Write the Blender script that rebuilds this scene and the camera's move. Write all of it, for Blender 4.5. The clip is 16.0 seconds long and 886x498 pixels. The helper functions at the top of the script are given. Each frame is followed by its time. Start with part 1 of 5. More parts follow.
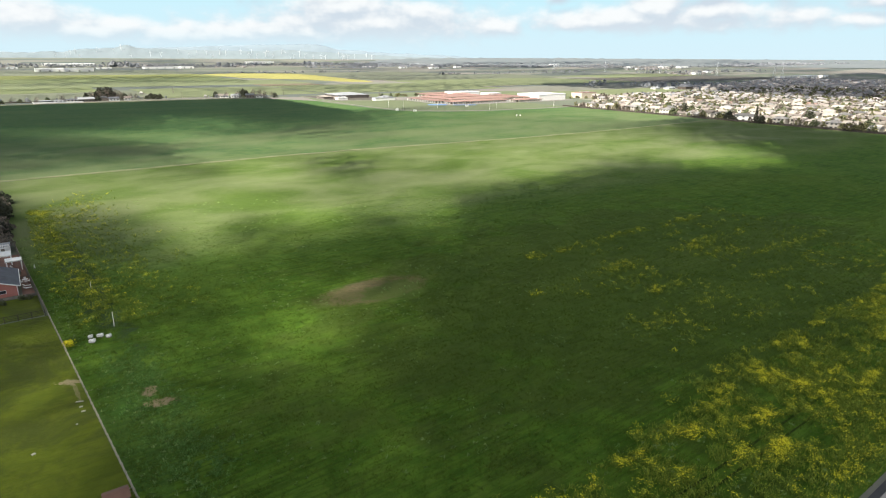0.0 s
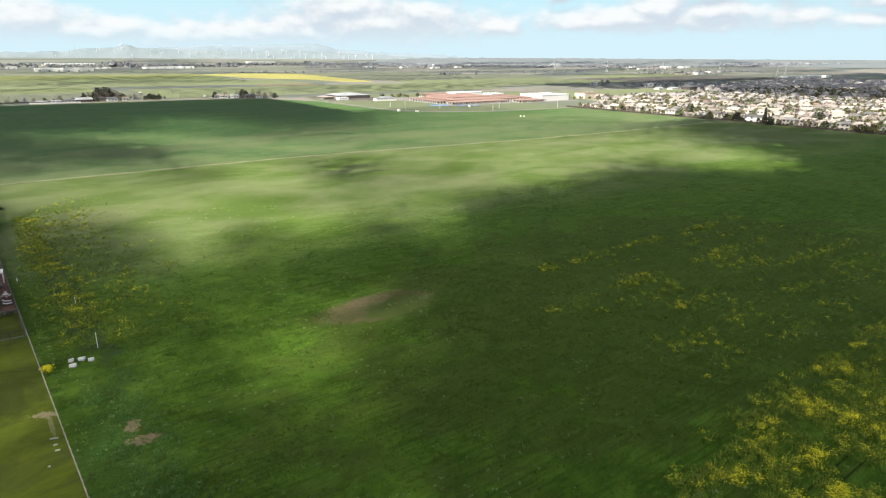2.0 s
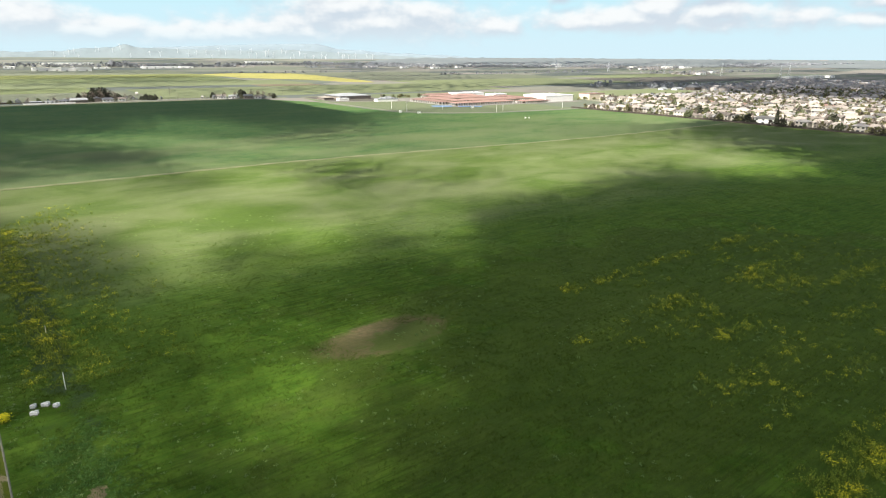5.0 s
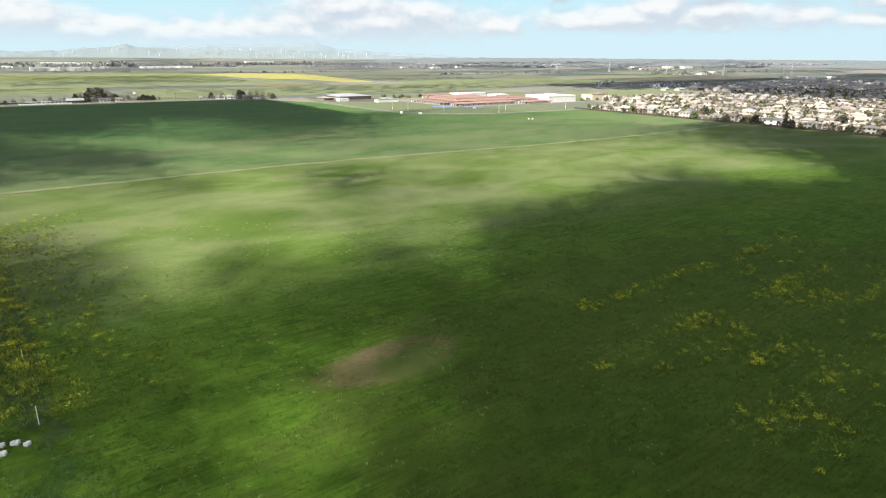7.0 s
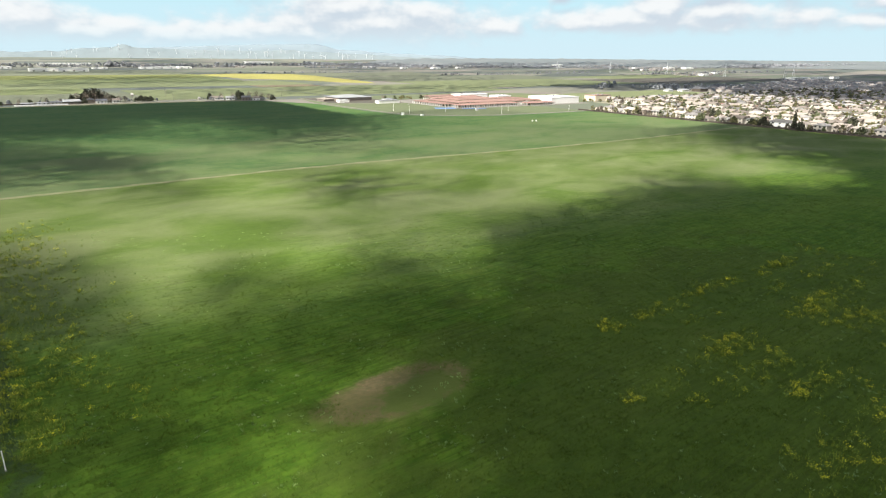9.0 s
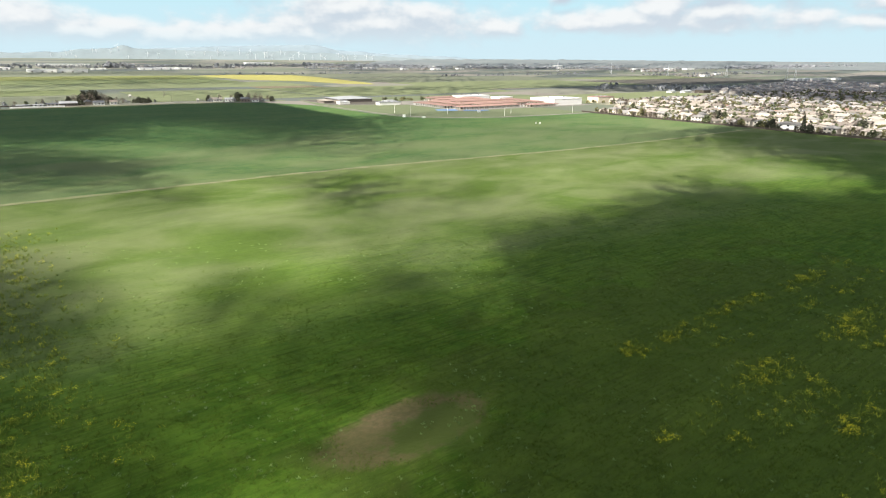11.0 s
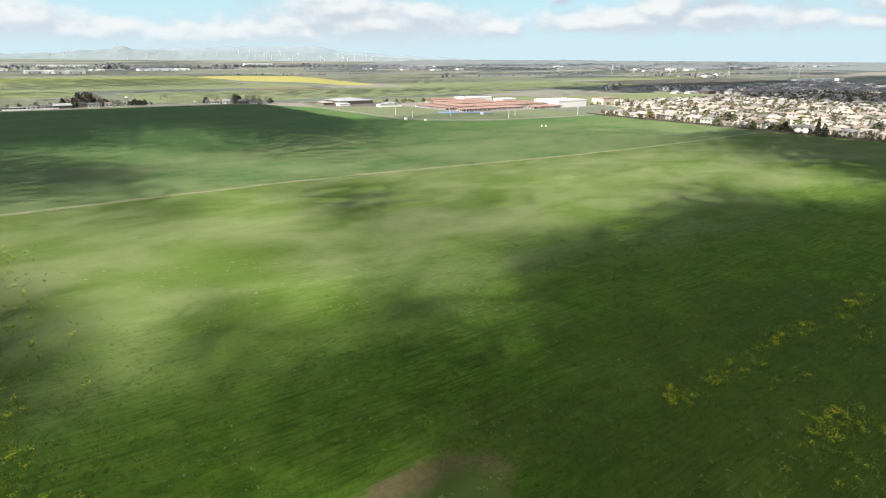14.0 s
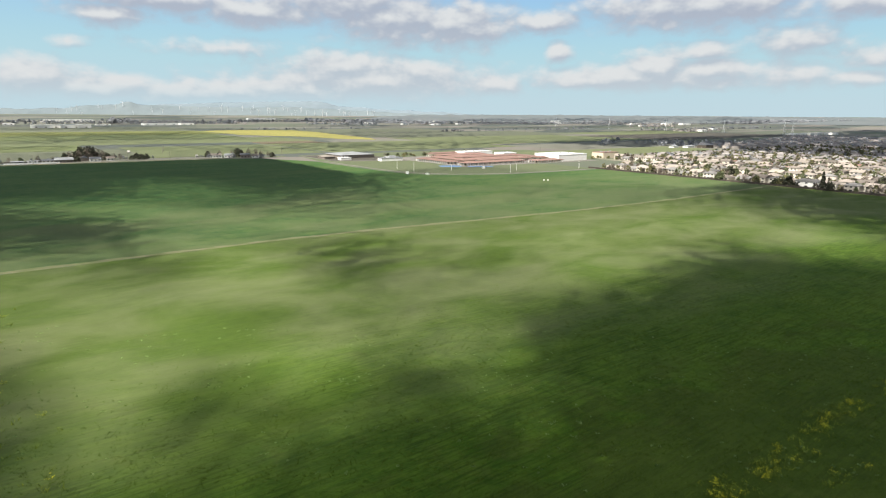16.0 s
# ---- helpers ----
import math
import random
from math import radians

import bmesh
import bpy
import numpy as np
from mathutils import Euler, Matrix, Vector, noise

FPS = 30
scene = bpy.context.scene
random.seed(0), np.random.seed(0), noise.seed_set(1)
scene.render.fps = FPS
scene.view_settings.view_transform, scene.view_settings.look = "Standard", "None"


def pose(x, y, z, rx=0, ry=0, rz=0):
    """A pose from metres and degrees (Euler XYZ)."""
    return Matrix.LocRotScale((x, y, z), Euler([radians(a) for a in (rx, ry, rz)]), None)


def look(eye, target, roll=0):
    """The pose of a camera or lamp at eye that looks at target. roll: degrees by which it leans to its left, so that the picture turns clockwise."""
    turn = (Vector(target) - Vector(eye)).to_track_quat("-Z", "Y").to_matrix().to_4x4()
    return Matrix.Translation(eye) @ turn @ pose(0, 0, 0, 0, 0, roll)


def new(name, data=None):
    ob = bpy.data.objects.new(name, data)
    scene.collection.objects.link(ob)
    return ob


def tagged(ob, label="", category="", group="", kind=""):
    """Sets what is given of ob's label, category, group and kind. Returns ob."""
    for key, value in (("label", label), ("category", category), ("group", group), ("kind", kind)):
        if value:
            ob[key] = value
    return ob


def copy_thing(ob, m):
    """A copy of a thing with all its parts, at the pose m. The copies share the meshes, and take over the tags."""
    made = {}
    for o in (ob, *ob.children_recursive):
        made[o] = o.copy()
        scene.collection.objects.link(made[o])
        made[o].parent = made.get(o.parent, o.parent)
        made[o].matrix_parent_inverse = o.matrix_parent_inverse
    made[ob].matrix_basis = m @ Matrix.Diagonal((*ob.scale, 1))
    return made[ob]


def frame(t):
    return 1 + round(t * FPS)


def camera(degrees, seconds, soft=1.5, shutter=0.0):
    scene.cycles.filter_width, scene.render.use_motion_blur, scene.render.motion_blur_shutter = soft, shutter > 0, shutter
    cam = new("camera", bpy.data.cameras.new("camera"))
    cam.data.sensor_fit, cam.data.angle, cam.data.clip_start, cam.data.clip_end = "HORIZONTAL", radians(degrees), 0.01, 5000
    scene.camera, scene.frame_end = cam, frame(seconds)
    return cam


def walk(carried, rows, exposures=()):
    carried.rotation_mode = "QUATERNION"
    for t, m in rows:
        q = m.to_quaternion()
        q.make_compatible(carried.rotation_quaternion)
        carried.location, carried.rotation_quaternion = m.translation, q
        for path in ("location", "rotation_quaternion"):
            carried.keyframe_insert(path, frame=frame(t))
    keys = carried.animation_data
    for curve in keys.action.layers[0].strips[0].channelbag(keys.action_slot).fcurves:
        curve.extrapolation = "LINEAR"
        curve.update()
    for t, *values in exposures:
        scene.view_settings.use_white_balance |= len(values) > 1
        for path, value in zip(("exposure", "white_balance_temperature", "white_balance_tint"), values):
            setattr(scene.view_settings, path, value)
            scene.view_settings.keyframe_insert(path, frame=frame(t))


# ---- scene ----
cam = camera(73.50, 16.0, 1.1)
# seconds, x, y, z, yaw, pitch, roll
ROWS = [
    (0.0, 0.00, 0.00, 60.77, 0.000, -17.815, -0.355),
    (0.5, -0.57, 2.80, 60.76, 0.021, -17.818, -0.374),
    (1.0, -1.15, 5.62, 60.74, 0.037, -17.805, -0.387),
    (1.5, -1.71, 8.45, 60.74, 0.045, -17.802, -0.383),
    (2.0, -2.28, 11.29, 60.73, 0.050, -17.817, -0.366),
    (2.5, -2.76, 14.11, 60.74, 0.047, -17.824, -0.361),
    (3.0, -3.33, 16.90, 60.74, 0.033, -17.830, -0.365),
    (3.5, -3.94, 19.72, 60.75, 0.035, -17.827, -0.386),
    (4.0, -4.55, 22.63, 60.77, 0.031, -17.819, -0.392),
    (6.5, -7.44, 36.73, 60.88, -0.010, -17.852, -0.441),
    (7.0, -8.05, 39.61, 60.91, -0.020, -17.837, -0.444),
    (7.5, -8.66, 42.55, 60.94, -0.040, -17.833, -0.449),
    (8.0, -9.29, 45.40, 60.99, -0.048, -17.822, -0.458),
    (8.5, -9.97, 48.34, 61.05, -0.048, -17.794, -0.467),
    (9.0, -10.55, 51.27, 61.13, -0.050, -17.791, -0.478),
    (11.5, -13.70, 65.17, 61.66, -0.076, -17.710, -0.475),
    (12.0, -14.24, 68.17, 61.76, -0.073, -17.719, -0.462),
    (12.5, -14.74, 71.24, 61.86, -0.079, -17.713, -0.442),
    (13.0, -15.32, 74.24, 61.95, -0.077, -17.677, -0.437),
    (13.5, -15.89, 77.09, 62.05, -0.076, -17.671, -0.426),
    (14.0, -16.38, 79.97, 62.15, -0.092, -17.672, -0.419),
    (14.5, -16.88, 82.92, 62.26, -0.108, -17.376, -0.417),
    (15.0, -17.51, 85.94, 62.38, -0.125, -15.985, -0.413),
    (15.5, -18.18, 88.95, 62.51, -0.131, -14.256, -0.418),
    (16.0, -18.84, 91.95, 62.63, -0.123, -12.745, -0.417),
]
EXPOSURE = [(0.0, 1.4), (6.5, 1.38), (12.5, 1.32), (14.3, 1.31), (16.0, 1.03)]
walk(cam, [(t, pose(x, y, z, 90 + pitch, 0, yaw) @ pose(0, 0, 0, 0, 0, -roll)) for t, x, y, z, yaw, pitch, roll in ROWS], EXPOSURE)

# ---- daylight: sun behind the camera on its left, broken cumulus ----
SUN_TO = Vector((-0.42, -0.52, 0.74)).normalized()
sun_data = bpy.data.lights.new("sun", "SUN")
sun_data.energy, sun_data.angle, sun_data.color = 4.4, radians(0.55), (1.0, 0.94, 0.84)
sun = new("sun", sun_data)
sun.matrix_world = look(SUN_TO * 3000, (0, 0, 0))
world = bpy.data.worlds.new("world")
scene.world = world
world.use_nodes = True
wn = world.node_tree.nodes
sky = wn.new("ShaderNodeTexSky")
sky.sky_type, sky.sun_disc = "NISHITA", False
sky.sun_elevation = math.asin(SUN_TO.z)
sky.sun_rotation = math.atan2(SUN_TO.x, SUN_TO.y)
sky.air_density, sky.dust_density, sky.ozone_density = 1.0, 0.6, 2.0
# a sky half filled with white cloud is paler than a clear one
pale = wn.new("ShaderNodeHueSaturation")
pale.inputs["Saturation"].default_value = 0.30
world.node_tree.links.new(sky.outputs[0], pale.inputs["Color"])
world.node_tree.links.new(pale.outputs[0], wn["Background"].inputs[0])
wn["Background"].inputs[1].default_value = 0.063

# ---- materials ----
GRID = 36.0  # the street and field grid is turned by this angle
GC, GS = math.cos(radians(GRID)), math.sin(radians(GRID))


def gxy(u, v):
    """Field-grid metres (u along the farm track, v across it) to world x, y."""
    return u * GC - v * GS, u * GS + v * GC


def guv(x, y):
    return x * GC + y * GS, -x * GS + y * GC


class Nodes:
    """A node material under construction."""

    def __init__(self, name):
        self.m = bpy.data.materials.new(name)
        self.m.use_nodes = True
        self.t = self.m.node_tree
        self.bsdf = self.t.nodes["Principled BSDF"]
        self.coord = self.t.nodes.new("ShaderNodeTexCoord").outputs["Object"]

    def put(self, kind, **inputs):
        n = self.t.nodes.new(kind)
        for k, v in inputs.items():
            self.feed(n.inputs[k.replace("_", " ")], v)
        return n

    def feed(self, socket, v):
        if isinstance(v, bpy.types.NodeSocket):
            self.t.links.new(v, socket)
        else:
            socket.default_value = v

    def math(self, op, a, b=0.0, c=0.0):
        n = self.t.nodes.new("ShaderNodeMath")
        n.operation = op
        for s, v in zip(n.inputs, (a, b, c)):
            self.feed(s, v)
        return n.outputs[0]

    def vec(self, scale=(1, 1, 1), turn=0.0, at=(0, 0, 0)):
        n = self.t.nodes.new("ShaderNodeMapping")
        n.vector_type = "TEXTURE"
        self.feed(n.inputs["Vector"], self.coord)
        n.inputs["Location"].default_value = at
        n.inputs["Rotation"].default_value = (0, 0, radians(turn))
        n.inputs["Scale"].default_value = scale
        return n.outputs[0]

    def noise(self, scale, detail=4.0, rough=0.6, vector=None, distort=0.0):
        n = self.put("ShaderNodeTexNoise", Vector=vector or self.coord, Scale=scale, Detail=detail, Roughness=rough, Distortion=distort)
        return n.outputs["Fac"]

    def ramp(self, v, lo, hi):
        n = self.t.nodes.new("ShaderNodeMapRange")
        n.interpolation_type = "SMOOTHSTEP"
        self.feed(n.inputs["Value"], v)
        n.inputs["From Min"].default_value, n.inputs["From Max"].default_value = lo, hi
        return n.outputs["Result"]

    def mix(self, fac, a, b, mode="MIX"):
        n = self.t.nodes.new("ShaderNodeMix")
        n.data_type, n.blend_type = "RGBA", mode
        self.feed(n.inputs[0], fac)
        self.feed(n.inputs[6], a if isinstance(a, bpy.types.NodeSocket) else (*a, 1)[:4])
        self.feed(n.inputs[7], b if isinstance(b, bpy.types.NodeSocket) else (*b, 1)[:4])
        return n.outputs[2]

    def blob(self, x, y, rx, ry, turn, ragged=0.5, scale=0.05):
        """1 inside an ellipse with a ragged edge, 0 outside."""
        v = self.vec((rx, ry, 1000), turn, (x, y, 0))
        d = self.put("ShaderNodeVectorMath")
        d.operation = "LENGTH"
        self.feed(d.inputs[0], v)
        r = self.math("MULTIPLY_ADD", self.math("SUBTRACT", self.noise(scale, 5, 0.65), 0.5), ragged * 2, d.outputs["Value"])
        return self.ramp(r, 1.15, 0.8)

    def done(self, colour, rough=0.9, bump=None, depth=0.1, spec=0.2):
        self.feed(self.bsdf.inputs["Base Color"], colour if isinstance(colour, bpy.types.NodeSocket) else (*colour, 1)[:4])
        self.feed(self.bsdf.inputs["Roughness"], rough)
        self.bsdf.inputs["Specular IOR Level"].default_value = spec
        if bump is not None:
            b = self.put("ShaderNodeBump", Height=bump, Strength=1.0, Distance=depth)
            self.feed(self.bsdf.inputs["Normal"], b.outputs[0])
        return self.m


def surface(name, a, b, fine=3.0, broad=0.3, rough=0.85, depth=0.02, vary=0.0, spec=0.2, metal=0.0, wear=None):
    """A plain worn surface: fine grain, broad stains, and a shift of tone from object to object."""
    n = Nodes(name)
    f1, f2 = n.noise(fine, 5, 0.7), n.noise(broad, 4, 0.6)
    c = n.mix(n.ramp(f2, 0.3, 0.7), a, b)
    c = n.mix(n.math("MULTIPLY", n.ramp(f1, 0.45, 0.8), 0.35), c, wear or tuple(0.55 * k for k in a))
    if vary:
        info = n.t.nodes.new("ShaderNodeObjectInfo")
        h = n.put("ShaderNodeHueSaturation", Color=c)
        n.feed(h.inputs["Value"], n.math("MULTIPLY_ADD", info.outputs["Random"], 2 * vary, 1 - vary))
        n.feed(h.inputs["Hue"], n.math("MULTIPLY_ADD", n.math("FRACT", n.math("MULTIPLY", info.outputs["Random"], 7.3)), 0.04 * vary, 0.5 - 0.02 * vary))
        c = h.outputs[0]
    n.bsdf.inputs["Metallic"].default_value = metal
    return n.done(c, rough, f1, depth, spec)


def crop(name, deep, light, straw, rows=0.5, lime=None, furrow=1.0):
    """A sown field: short streaks along the drill rows, mottled vigour and thin spots."""
    n = Nodes(name)
    streak = n.noise(1.0, 6, 0.7, n.vec((11, 1.7, 10), GRID), 0.35)
    drill = n.noise(1.0, 3, 0.65, n.vec((15, 0.8, 9), GRID))
    patchy = n.ramp(n.noise(0.035, 4, 0.6), 0.38, 0.62)
    mottle = n.noise(0.16, 7, 0.72, distort=0.8)
    wide = n.noise(1.0, 5, 0.62, n.vec((95, 34, 50), GRID), 0.6)
    spots = n.noise(0.07, 7, 0.74, distort=1.2)
    fine = n.noise(1.0, 5, 0.75, n.vec((2.4, 0.8, 2), GRID))
    fleck = n.noise(1.0, 4, 0.7, n.vec((4.5, 1.0, 3), GRID, (31, 17, 0)))
    dark = tuple(0.45 * k for k in deep)
    c = n.mix(n.ramp(n.math("MULTIPLY_ADD", n.math("SUBTRACT", streak, 0.5), 0.4 + 0.40 * furrow, mottle), 0.32, 0.68), deep, light)
    c = n.mix(n.math("MULTIPLY", n.ramp(wide, 0.42, 0.68), 0.6), c, lime or light)
    c = n.mix(n.math("MULTIPLY", n.ramp(spots, 0.52, 0.74), 0.5), c, straw)
    c = n.mix(n.math("MULTIPLY", n.math("MULTIPLY", n.ramp(drill, 0.46, 0.60), n.math("MULTIPLY_ADD", patchy, 0.6, 0.4)), 0.50 * furrow), c, dark)
    c = n.mix(n.math("MULTIPLY", n.ramp(fine, 0.52, 0.72), 0.20 + 0.18 * furrow), c, dark)
    c = n.mix(n.math("MULTIPLY", n.ramp(fleck, 0.58, 0.70), 0.30 * furrow), c, straw)
    return n, c, n.math("ADD", n.math("MULTIPLY", streak, rows), n.math("MULTIPLY", fine, 0.8))


def leafy(name, a, b):
    n = Nodes(name)
    geo = n.t.nodes.new("ShaderNodeNewGeometry").outputs["Random Per Island"]
    info = n.t.nodes.new("ShaderNodeObjectInfo").outputs["Random"]
    c = n.mix(geo, a, b)
    h = n.put("ShaderNodeHueSaturation", Color=c)
    n.feed(h.inputs["Value"], n.math("MULTIPLY_ADD", info, 0.5, 0.75))
    return n.done(h.outputs[0], 0.75, None, 0, 0.15)


# near field
n, c, h = crop("young_wheat_weedy", (0.040, 0.096, 0.008), (0.083, 0.152, 0.015), (0.130, 0.152, 0.038), lime=(0.104, 0.162, 0.022))
# paler towards the farm track: the misty sunlit look is put into the colour
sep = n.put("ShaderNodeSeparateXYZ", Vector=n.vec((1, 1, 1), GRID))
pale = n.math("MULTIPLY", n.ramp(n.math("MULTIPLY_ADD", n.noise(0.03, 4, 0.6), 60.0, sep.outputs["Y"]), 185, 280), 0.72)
lit_wisp = n.noise(1.0, 5, 0.55, n.vec((52, 34, 20), GRID), 0.5)
c = n.mix(pale, c, n.mix(n.ramp(lit_wisp, 0.30, 0.70), (0.070, 0.105, 0.024), (0.160, 0.174, 0.090)))
c = n.mix(n.math("MULTIPLY", n.blob(-19.0, 152.0, 16.6, 7.6, 38, 0.45, 0.22), 0.85), c, n.mix(n.ramp(n.noise(0.9, 5, 0.7), 0.35, 0.65), (0.205, 0.142, 0.085), (0.150, 0.118, 0.066)))
c = n.mix(n.math("MULTIPLY", n.blob(-14.5, 152.4, 10.5, 4.8, 40, 0.8, 0.3), 0.88), c, (0.088, 0.132, 0.026))
c = n.mix(n.math("MULTIPLY", n.blob(-55.8, 99.2, 1.2, 2.0, 20, 1.5, 0.8), 1.0), c, (0.34, 0.25, 0.16))
c = n.mix(n.math("MULTIPLY", n.blob(-51.8, 95.6, 2.8, 1.4, 25, 1.5, 0.8), 1.0), c, (0.34, 0.25, 0.16))
c = n.mix(n.math("MULTIPLY", n.blob(-52, 90, 7, 26, 33, 1.8, 0.14), 0.35), c, (0.030, 0.078, 0.022))
c = n.mix(n.math("MULTIPLY", n.blob(-112, 170, 4.2, 60, 39.5, 1.2, 0.16), 0.6), c, (0.036, 0.056, 0.036))
c = n.mix(n.math("MULTIPLY", n.blob(-52.5, 79, 0.7, 30, 40, 1.2, 0.3), 0.55), c, (0.20, 0.175, 0.12))
# duller brown-green growth, its colour darkened to deepen the cloud shade here
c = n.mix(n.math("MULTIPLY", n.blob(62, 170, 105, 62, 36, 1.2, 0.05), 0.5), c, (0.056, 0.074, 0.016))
for v in (35.5, 37.6):
    c = n.mix(n.math("MULTIPLY", n.blob(*gxy(86, v), 34, 0.22, GRID, 0.25, 0.2), 0.8), c, (0.018, 0.030, 0.006))
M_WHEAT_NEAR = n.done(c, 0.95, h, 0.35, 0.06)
n, c, h = crop("young_wheat_dense", (0.036, 0.094, 0.030), (0.072, 0.124, 0.038), (0.110, 0.142, 0.056), lime=(0.094, 0.136, 0.044), furrow=0.35)
# pale sunlit wisps put into the colour, masked off the shaded far end
lit_wisp = n.noise(1.0, 4, 0.55, n.vec((70, 40, 20), GRID), 0.5)
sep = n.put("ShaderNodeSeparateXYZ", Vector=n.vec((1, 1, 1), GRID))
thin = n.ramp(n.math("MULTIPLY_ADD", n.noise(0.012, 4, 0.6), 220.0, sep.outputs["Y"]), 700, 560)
c = n.mix(n.math("MULTIPLY", n.math("MULTIPLY", n.ramp(lit_wisp, 0.28, 0.60), thin), 0.7), c, (0.122, 0.146, 0.068))
M_WHEAT_FAR = n.done(c, 0.95, h, 0.3, 0.08)
for m in (M_WHEAT_NEAR, M_WHEAT_FAR):
    b = m.node_tree.nodes["Principled BSDF"]
    b.inputs["Sheen Weight"].default_value = 0.008
    b.inputs["Sheen Roughness"].default_value = 0.45
    b.inputs["Sheen Tint"].default_value = (1.0, 0.95, 0.70, 1)
n, c, h = crop("pasture_grass", (0.060, 0.095, 0.005), (0.105, 0.140, 0.008), (0.125, 0.115, 0.020), rows=0.1, furrow=0.4)
c = n.mix(n.math("MULTIPLY", n.noise(0.22, 6, 0.7, distort=1.0), 0.5), c, (0.095, 0.100, 0.010))
c = n.mix(n.math("MULTIPLY", n.ramp(n.noise(0.075, 6, 0.7, distort=0.6), 0.45, 0.62), 0.75), c, (0.048, 0.062, 0.010))
c = n.mix(n.math("MULTIPLY", n.blob(-72.6, 102.3, 2.3, 1.0, 5, 1.7, 0.9), 0.8), c, (0.30, 0.235, 0.15))
c = n.mix(n.math("MULTIPLY", n.blob(-69.5, 99.0, 0.35, 4.5, 38, 1.0, 0.5), 0.5), c, (0.26, 0.21, 0.13))
M_PASTURE = n.done(c, 0.9, h, 0.2, 0.15)
n, c, h = crop("sports_turf", (0.098, 0.122, 0.062), (0.128, 0.146, 0.082), (0.16, 0.155, 0.11), rows=0.1, furrow=0.4)
M_TURF = n.done(c, 0.9, h, 0.1, 0.15)
# meadow greens dulled by haze that is put into the colour
n, c, h = crop("far_meadow", (0.118, 0.140, 0.066), (0.152, 0.172, 0.090), (0.22, 0.20, 0.13), rows=0.1, furrow=0.4)
M_MEADOW = n.done(c, 0.9, h, 0.2, 0.15)
n, c, h = crop("mustard_bloom_field", (0.23, 0.22, 0.07), (0.31, 0.285, 0.085), (0.17, 0.175, 0.085), rows=0.1, furrow=0.4)
M_BLOOM = n.done(c, 0.9, h, 0.2, 0.15)
n, c, h = crop("ploughed_soil", (0.13, 0.105, 0.075), (0.18, 0.15, 0.105), (0.10, 0.12, 0.05), rows=0.4)
M_PLOUGHED = n.done(c, 0.95, h, 0.3, 0.1)
# broad farmland: patchwork of plots, colours greyed to carry the distance haze
n = Nodes("valley_farmland")
vor = n.put("ShaderNodeTexVoronoi", Vector=n.vec((420, 150, 1000), GRID), Scale=1.0)
vor.distance = "CHEBYCHEV"
sep = n.put("ShaderNodeSeparateColor", Color=vor.outputs["Color"])
c = n.mix(n.ramp(sep.outputs[0], 0.2, 0.8), (0.115, 0.130, 0.096), (0.170, 0.168, 0.138))
c = n.mix(n.ramp(sep.outputs[1], 0.72, 0.78), c, (0.18, 0.165, 0.145))
c = n.mix(n.ramp(sep.outputs[2], 0.70, 0.76), c, (0.092, 0.104, 0.094))
c = n.mix(n.math("MULTIPLY", n.ramp(n.noise(0.02, 6, 0.7), 0.45, 0.75), 0.5), c, (0.12, 0.12, 0.10))
M_FARMLAND = n.done(c, 0.95, n.noise(0.3, 4), 0.3, 0.1)

M_TRACK = surface("worn_farm_track", (0.190, 0.188, 0.110), (0.125, 0.146, 0.060), 0.9, 0.12, 0.95, 0.05, wear=(0.10, 0.130, 0.045))
M_SOIL = surface("bare_soil", (0.24, 0.19, 0.13), (0.17, 0.14, 0.10), 1.5, 0.15, 0.95, 0.05)
M_ASPHALT = surface("worn_asphalt", (0.055, 0.055, 0.058), (0.08, 0.08, 0.08), 2.0, 0.1, 0.9, 0.01)
M_CONCRETE = surface("pale_concrete", (0.42, 0.40, 0.37), (0.34, 0.33, 0.31), 3.0, 0.3, 0.85, 0.01)
M_WALL = surface("painted_stucco", (0.62, 0.575, 0.505), (0.54, 0.50, 0.44), 5.0, 0.4, 0.85, 0.01, vary=0.35)
M_WHITE = surface("white_paint", (0.80, 0.79, 0.76), (0.72, 0.71, 0.68), 6.0, 0.5, 0.6, 0.004)
M_ROOF = surface("concrete_roof_tile", (0.290, 0.255, 0.222), (0.230, 0.203, 0.180), 2.5, 0.3, 0.85, 0.03, vary=0.5)
# terracotta greyed so that the tile colour takes in the haze
M_TERRACOTTA = surface("terracotta_roof_tile", (0.265, 0.170, 0.143), (0.225, 0.145, 0.124), 2.5, 0.2, 0.85, 0.03, vary=0.15)
M_GLASS = surface("dark_window_glass", (0.03, 0.035, 0.04), (0.05, 0.055, 0.06), 1.0, 0.2, 0.12, 0.0, spec=0.5)
M_METALROOF = surface("grey_metal_roof", (0.30, 0.31, 0.32), (0.25, 0.26, 0.27), 1.0, 0.1, 0.6, 0.01)
M_STEEL = surface("galvanised_steel", (0.30, 0.285, 0.26), (0.22, 0.21, 0.19), 8.0, 0.7, 0.5, 0.002, metal=0.6)
M_GREYWOOD = surface("weathered_wood", (0.24, 0.21, 0.18), (0.17, 0.15, 0.13), 9.0, 0.8, 0.9, 0.01, vary=0.2)
M_PINK = surface("salmon_painted_siding", (0.46, 0.19, 0.155), (0.40, 0.16, 0.135), 7.0, 0.5, 0.8, 0.01)
M_SHINGLE = surface("grey_asphalt_shingle", (0.115, 0.120, 0.135), (0.085, 0.09, 0.10), 5.0, 0.4, 0.9, 0.02)
M_DECK = surface("red_brown_deck_boards", (0.20, 0.115, 0.085), (0.16, 0.09, 0.07), 8.0, 0.5, 0.85, 0.01)
